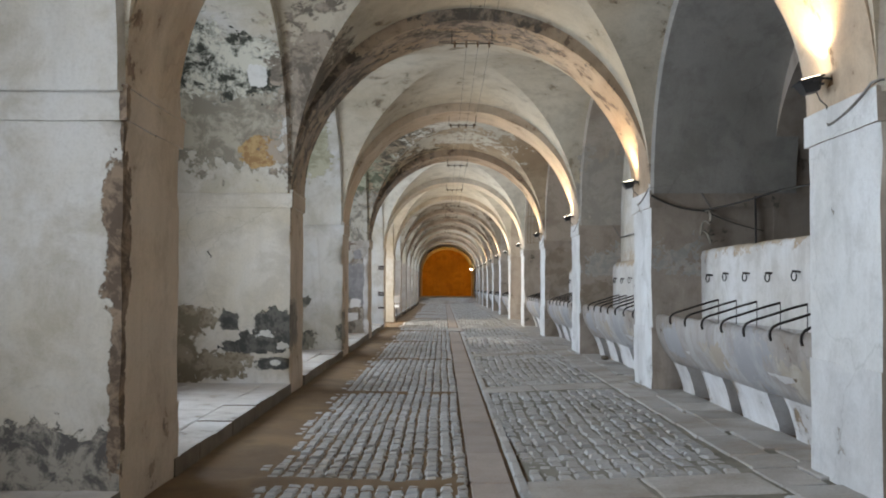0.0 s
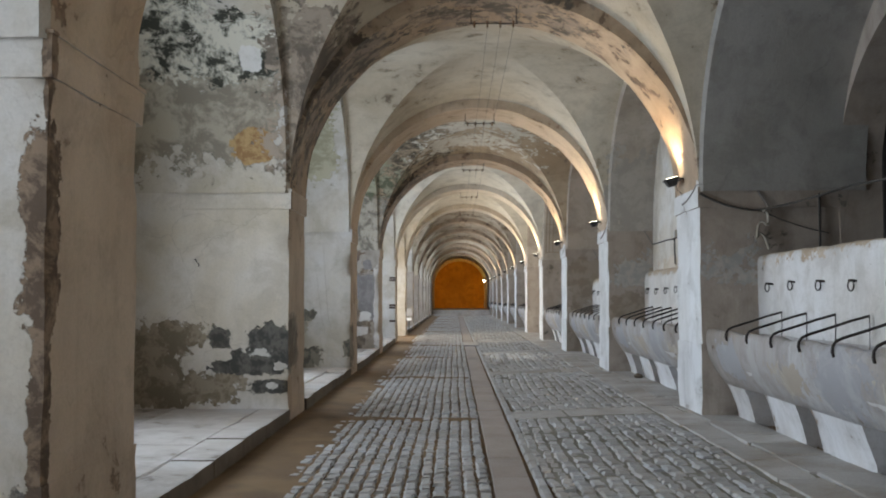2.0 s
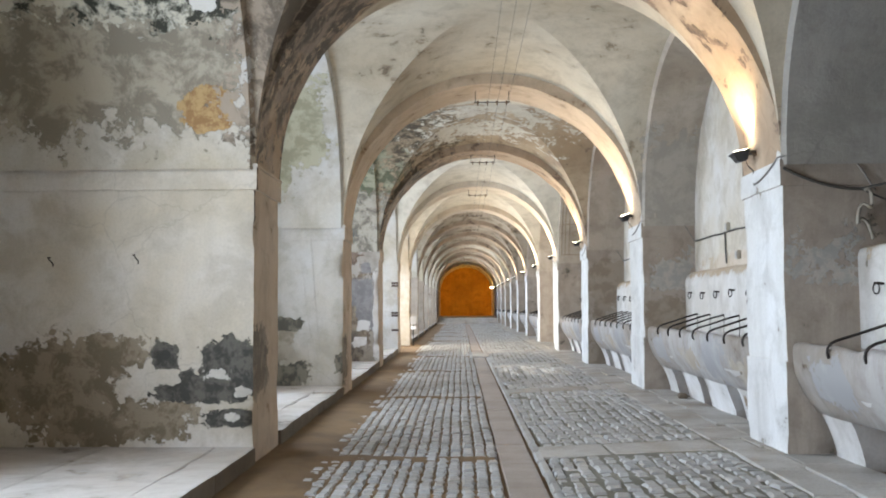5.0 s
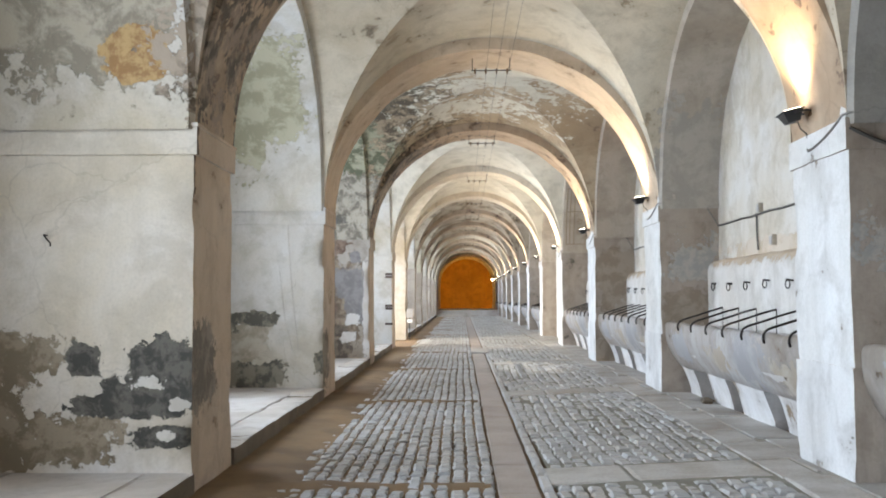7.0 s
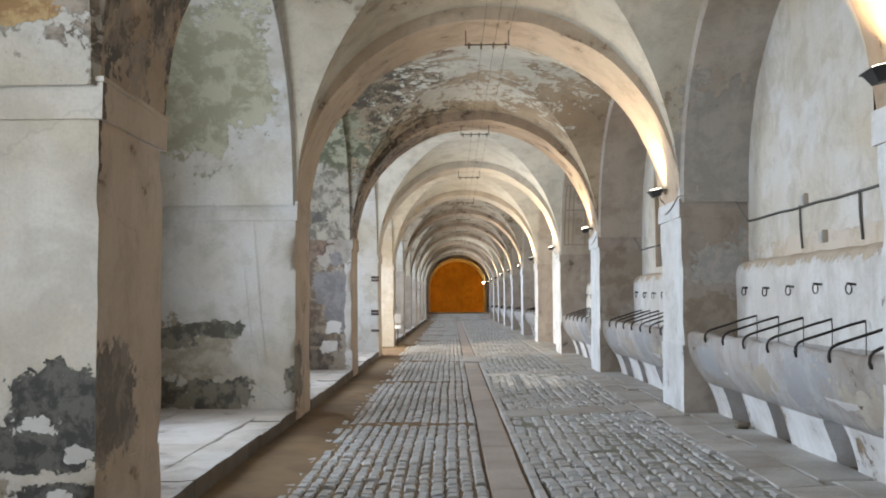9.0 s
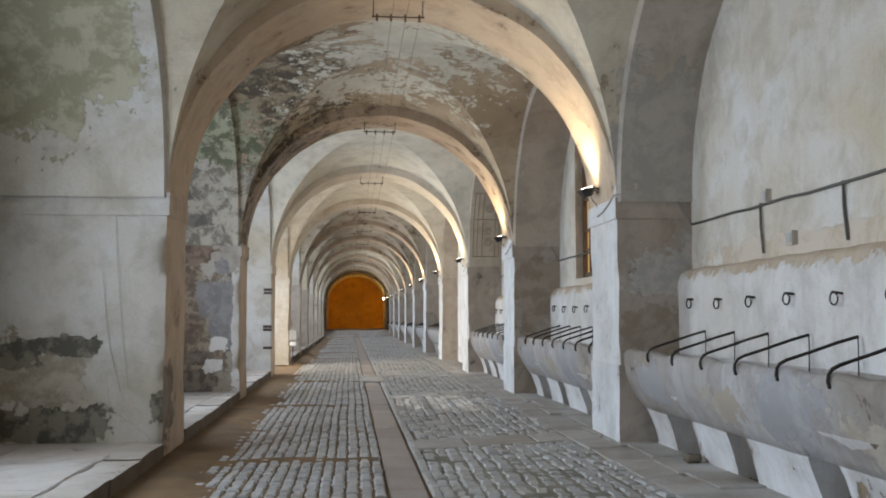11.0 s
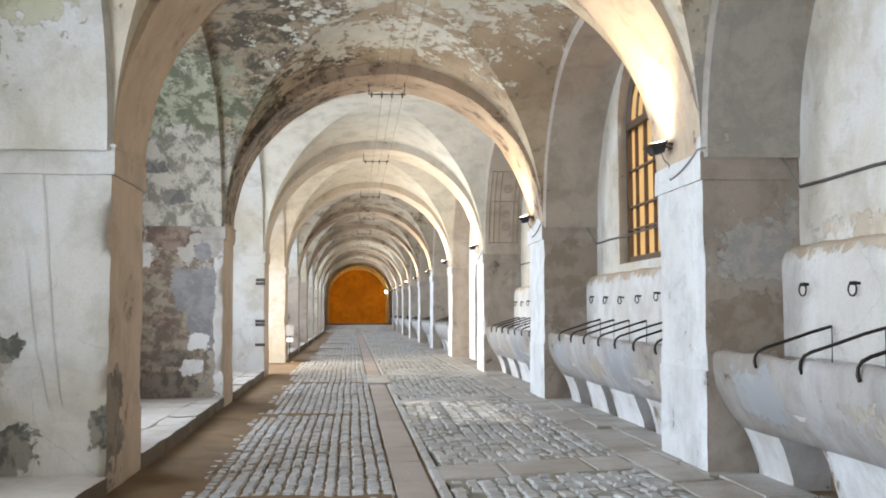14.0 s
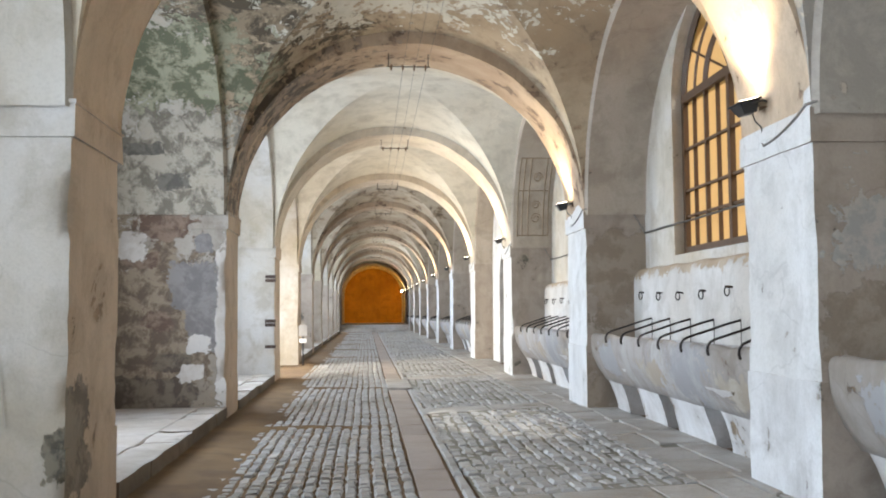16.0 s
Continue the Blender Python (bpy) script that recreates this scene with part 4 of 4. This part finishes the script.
first = None
for i in range(1, 12):
    m = pose(0, pier_y(i) + 0.35, 4.88)
    if first is None:
        first = bracket()
        first.matrix_basis = m
    else:
        copy_thing(first, m)
    for x in WIRES[1:]:
        cable("overhead_wire", sag((x, pier_y(i) + 0.35, 4.83), (x, pier_y(i + 1) + 0.35, 4.83), 0.03 + 0.05 * x, 8), 0.0022, M_CABLE, "thin wire strung between the brackets")

# ---- board on a post by the gateway ----
sign = new("information_sign")
sign.matrix_basis = pose(XL + 0.14, pier_y(6) - 0.2, 0)
part("post", tube([(0, 0, 0), (0, 0, 0.80)], 0.018), M_IRON, sign)
bm = bmesh.new()
add_box(bm, -0.11, 0.11, -0.012, 0.012, 0.80, 1.10)
part("board", bm, M_SIGN, sign)
# white plate added in place of a small floodlight's bright spot
bm = bmesh.new()
add_box(bm, -0.1, 0.1, -0.05, -0.02, 0.62, 0.74)
part("plate", bm, M_SIGNWHITE, sign, "white plate standing in for a bright lamp spot")
tagged(sign, "small grey board on a post by the gateway", "sign")

# ---- dark bricks in place of square holes at a pier's corner ----
M_BRICK = stone_pieces("dark_hole_brick", (0.075, 0.05, 0.042), (0.11, 0.07, 0.055), (0.05, 0.04, 0.035), 0.85)
# near-black colour gives the holes' darkness to boxes that stand proud
for zb in (0.72, 1.16, 1.24, 2.06, 2.14):
    bm = rough_box(XL - 0.20, XL + 0.012, pier_y(5) - 0.012, pier_y(5) + 0.11, zb, zb + 0.07, 0.06, 0.004, 0.008)
    part("brick", bm, M_BRICK, bpy.data.objects["wall_left_7"])

# ---- worn sgraffito panel on the haunch by the gateway ----
M_SGRAFFITO = plain("tan_sgraffito", (0.42, 0.33, 0.24), 0.9)


def on_haunch(x, z):
    f = (z - SPRING) / (RISE_VAULT - 0.09)
    v = (1 - f ** 2.12) ** (1 / 2.12)
    y0, y1 = pier_y(4) + PIER, pier_y(5)
    return x, (y0 + y1) / 2 + 0.982 * (y1 - y0) / 2 * v - 0.004, z


panel = new("sgraffito_panel")
for x in (2.92, 3.02, 3.14, 3.46, 3.56):
    part("border", tube([on_haunch(x, 2.98 + 0.17 * k) for k in range(10)], 0.012, 4), M_SGRAFFITO, panel)
for z in (3.0, 3.9, 4.5):
    part("border", tube([on_haunch(2.92 + 0.16 * k, z) for k in range(5)], 0.012, 4), M_SGRAFFITO, panel)
for zc, r in ((3.35, 0.11), (3.62, 0.09), (4.15, 0.10)):
    part("scroll", tube([on_haunch(3.30 + r * (1 - t / 14) * math.cos(t), zc + r * (1 - t / 14) * math.sin(t)) for t in [0.5 * k for k in range(20)]], 0.013, 4), M_SGRAFFITO, panel)
tagged(panel, "faint tan scrollwork panel scratched into plaster", "wall decoration")

# ---- paving of the aisle ----
SETT_TOP = 0.036
rng = random.Random(4)


def sett_verts(cx, cy, w, ln, ang, top, r):
    """A worn sett: skirt, shoulder and domed crown; 12 vertices, 9 quads."""
    out = []
    for f, z in ((1.0, -0.03), (0.94, top - 0.016), (0.64, top)):
        for sx, sy in ((-1, -1), (1, -1), (1, 1), (-1, 1)):
            jx, jy = r.uniform(-0.006, 0.006), r.uniform(-0.009, 0.009)
            x, y = sx * w / 2 * f + jx, sy * ln / 2 * (f if f > 0.9 else 0.76) + jy
            out.append((cx + x * math.cos(ang) - y * math.sin(ang), cy + x * math.sin(ang) + y * math.cos(ang), z + r.uniform(-0.003, 0.003)))
    return out


SETT_FACES = [(b + k, b + (k + 1) % 4, b + 4 + (k + 1) % 4, b + 4 + k) for b in (0, 4) for k in range(4)] + [(8, 9, 10, 11)]
setts = []
# left of the drain: columns along the walk
x = 0.19
while x > -1.62:
    w = rng.uniform(0.10, 0.13)
    y = -4.0 + rng.uniform(0, 0.2)
    while y < 81:
        ln = rng.uniform(0.13, 0.21)
        setts.append((x - w / 2 + 0.008 * math.sin(y), y + ln / 2, w - rng.uniform(0.012, 0.026), ln - rng.uniform(0.018, 0.04), rng.uniform(-0.13, 0.13), SETT_TOP + rng.uniform(-0.012, 0.010) - 0.028 * min(1, max(0, (-1.15 - x) / 0.4))))
        y += ln
    x -= w
# right of the drain: wavering columns along the walk, between bands of flags
bands = [pier_y(i) + 0.45 for i in range(0, 13)]
flags = []
for i, yb in enumerate(bands):
    lo, hi = yb + 0.75, (bands[i + 1] if i + 1 < len(bands) else 81) - 0.05
    xq = 0.65
    while xq < 2.30:
        w = rng.uniform(0.105, 0.15)
        y = lo
        while y < hi - 0.1:
            ln = min(rng.uniform(0.13, 0.24), hi - y)
            lean = 0.035 * math.sin(0.8 * y + 2 * xq + i) + rng.uniform(-0.012, 0.012)
            setts.append((xq + w / 2 + lean, y + ln / 2, w - rng.uniform(0.008, 0.022), ln - rng.uniform(0.012, 0.034), rng.uniform(-0.16, 0.16), SETT_TOP - 0.004 + rng.uniform(-0.014, 0.010) + rise(xq + w / 2)))
            y += ln
        xq += w
    xq = 0.60
    while xq < 2.3:
        w = rng.uniform(0.5, 0.95)
        w = 2.36 - xq if xq + w > 2.1 else w
        flags.append((xq + w / 2, yb + 0.36, w - 0.02, 0.68, rng.uniform(-0.02, 0.02), 0.03 + rise(xq + w / 2)))
        xq += w
# flags along the mangers, and the drain's slabs
y = -4.0
while y < 81:
    ln = rng.uniform(0.55, 1.15)
    split = rng.uniform(2.66, 2.84)
    for xa, xb, k in ((2.37, split, 0), (split, 3.22, 1)):
        flags.append(((xa + xb) / 2, y + ln / 2 + 0.2 * k, xb - xa - 0.02, ln - 0.025, rng.uniform(-0.025, 0.025), 0.034 + rng.uniform(-0.006, 0.006) + rise((xa + xb) / 2)))
    y += ln
flags.append((0.41, 32.3, 0.46, 2.2, 0, 0.065))
drain = []
y = -4.0
while y < 81:
    ln = rng.uniform(0.9, 1.4)
    drain.append((0.365, y + ln / 2, 0.31, ln - 0.012, rng.uniform(-0.006, 0.006), 0.022 + rng.uniform(-0.004, 0.004)))
    y += ln
y = -4.0
while y < 81:
    ln = rng.uniform(0.35, 0.7)
    setts.append((0.595, y + ln / 2, 0.085, ln - 0.012, 0, SETT_TOP))
    y += ln


def flag_verts(cx, cy, w, ln, ang, top, r):
    out = []
    for f, z in ((0.0, -0.03), (0.002, top - 0.008), (0.012, top)):
        for sx, sy in ((-1, -1), (1, -1), (1, 1), (-1, 1)):
            x, y = sx * (w / 2 - f) + r.uniform(-0.006, 0.006), sy * (ln / 2 - f) + r.uniform(-0.008, 0.008)
            out.append((cx + x * math.cos(ang) - y * math.sin(ang), cy + x * math.sin(ang) + y * math.cos(ang), z + (rise(cx + x) - rise(cx) if cx > 0.62 else 0)))
    return out


def joined(name, items, maker, material, label, category):
    verts, faces = [], []
    for it in items:
        b = len(verts)
        verts += maker(*it, rng)
        faces += [tuple(b + k for k in f) for f in SETT_FACES]
    me = bpy.data.meshes.new(name)
    me.from_pydata(verts, [], faces)
    return tagged(mesh_object(name, me, material, floor), label, kind="stuff")


def single(name, items, maker, material):
    """Pieces of their own, on a few shared meshes."""
    pool = []
    for k in range(5):
        me = bpy.data.meshes.new(name)
        me.from_pydata(maker(0, 0, 0.12, 0.2, 0, 0.03, rng) if maker is sett_verts else maker(0, 0, 0.5, 0.8, 0, 0.03, rng), [], SETT_FACES)
        me.materials.append(material)
        pool.append(me)
    for cx, cy, w, ln, ang, top in items:
        ob = new(name, pool[rng.randrange(5)])
        ob.parent = floor
        base = (0.12, 0.2) if maker is sett_verts else (0.5, 0.8)
        ob.matrix_basis = Matrix.LocRotScale((cx, cy, top - 0.03), Euler((0, -0.041 if 0.7 < cx < 2.7 else 0, ang)), (w / base[0], ln / base[1], 1))


def near_setts(it):
    return 15.6 < it[1] < 18.6 and -1.2 < it[0] < 1.35


picked = [it for it in setts if near_setts(it)][:300]
chosen = set(picked)
joined("setts", [it for it in setts if it not in chosen], sett_verts, M_SETT, "worn granite setts of the aisle", "paving")
single("sett", picked, sett_verts, M_SETT)
single("flagstone", [f for f in flags if f[1] < 42], flag_verts, M_FLAG)
joined("flagstones", [f for f in flags if f[1] >= 42], flag_verts, M_FLAG, "far flagstones of the aisle", "paving")
single("drain_slab", drain, flag_verts, M_DRAIN)

# drifted sand along the kerb and in bands across the setts
nx, ny = 40, 1100
xs, ys = np.linspace(XL + 0.0, 0.16, nx), np.linspace(-4, 81, ny)
verts, faces = [], []
for yv in ys:
    gate_here = pier_y(GATE_BAY) + PIER < yv < pier_y(GATE_BAY + 1)
    for xv in xs:
        nz = noise.noise(Vector((xv * 1.2, yv * 0.7, 0))) + 0.5 * noise.noise(Vector((xv * 4, yv * 3, 2)))
        edge = -1.40 + 0.20 * nz
        h = 0.056 * min(1, max(0, (edge - xv) / 0.6 + 0.45))
        d = abs((yv - 7.25 + 3.05) % 6.1 - 3.05 - 0.16 * nz) / 0.24
        h = max(h, 0.058 * max(0, 1 - d * d) * (1.0 if xv < -0.5 else 0.8), 0.020 + 0.006 * nz)
        if gate_here:
            h *= 0.25
        verts.append((xv, yv, h - 0.006 + 0.004 * nz))
for b in range(ny - 1):
    for a in range(nx - 1):
        k = b * nx + a
        faces.append((k, k + 1, k + nx + 1, k + nx))
me = bpy.data.meshes.new("sand")
me.from_pydata(verts, [], faces)
tagged(mesh_object("sand", me, M_FLOOR, smooth=80), "drifted brown sand over the paving edge", "sand", kind="stuff")

# grey dust that fills the joints between the drain and the mangers
nx, ny = 26, 1100
xs, ys = np.linspace(0.66, 3.2, nx), np.linspace(-4, 81, ny)
verts = []
for yv in ys:
    for xv in xs:
        nz = noise.noise(Vector((xv * 0.8, yv * 1.6, 7))) + 0.5 * noise.noise(Vector((xv * 3.5, yv * 4, 9)))
        verts.append((xv, yv, rise(xv) + 0.016 + 0.016 * nz))
faces = [(b * nx + a, b * nx + a + 1, (b + 1) * nx + a + 1, (b + 1) * nx + a) for b in range(ny - 1) for a in range(nx - 1)]
me = bpy.data.meshes.new("dust")
me.from_pydata(verts, [], faces)
tagged(mesh_object("dust", me, M_DUST, smooth=80), "grey dust filling the joints of the setts", "dust", kind="stuff")
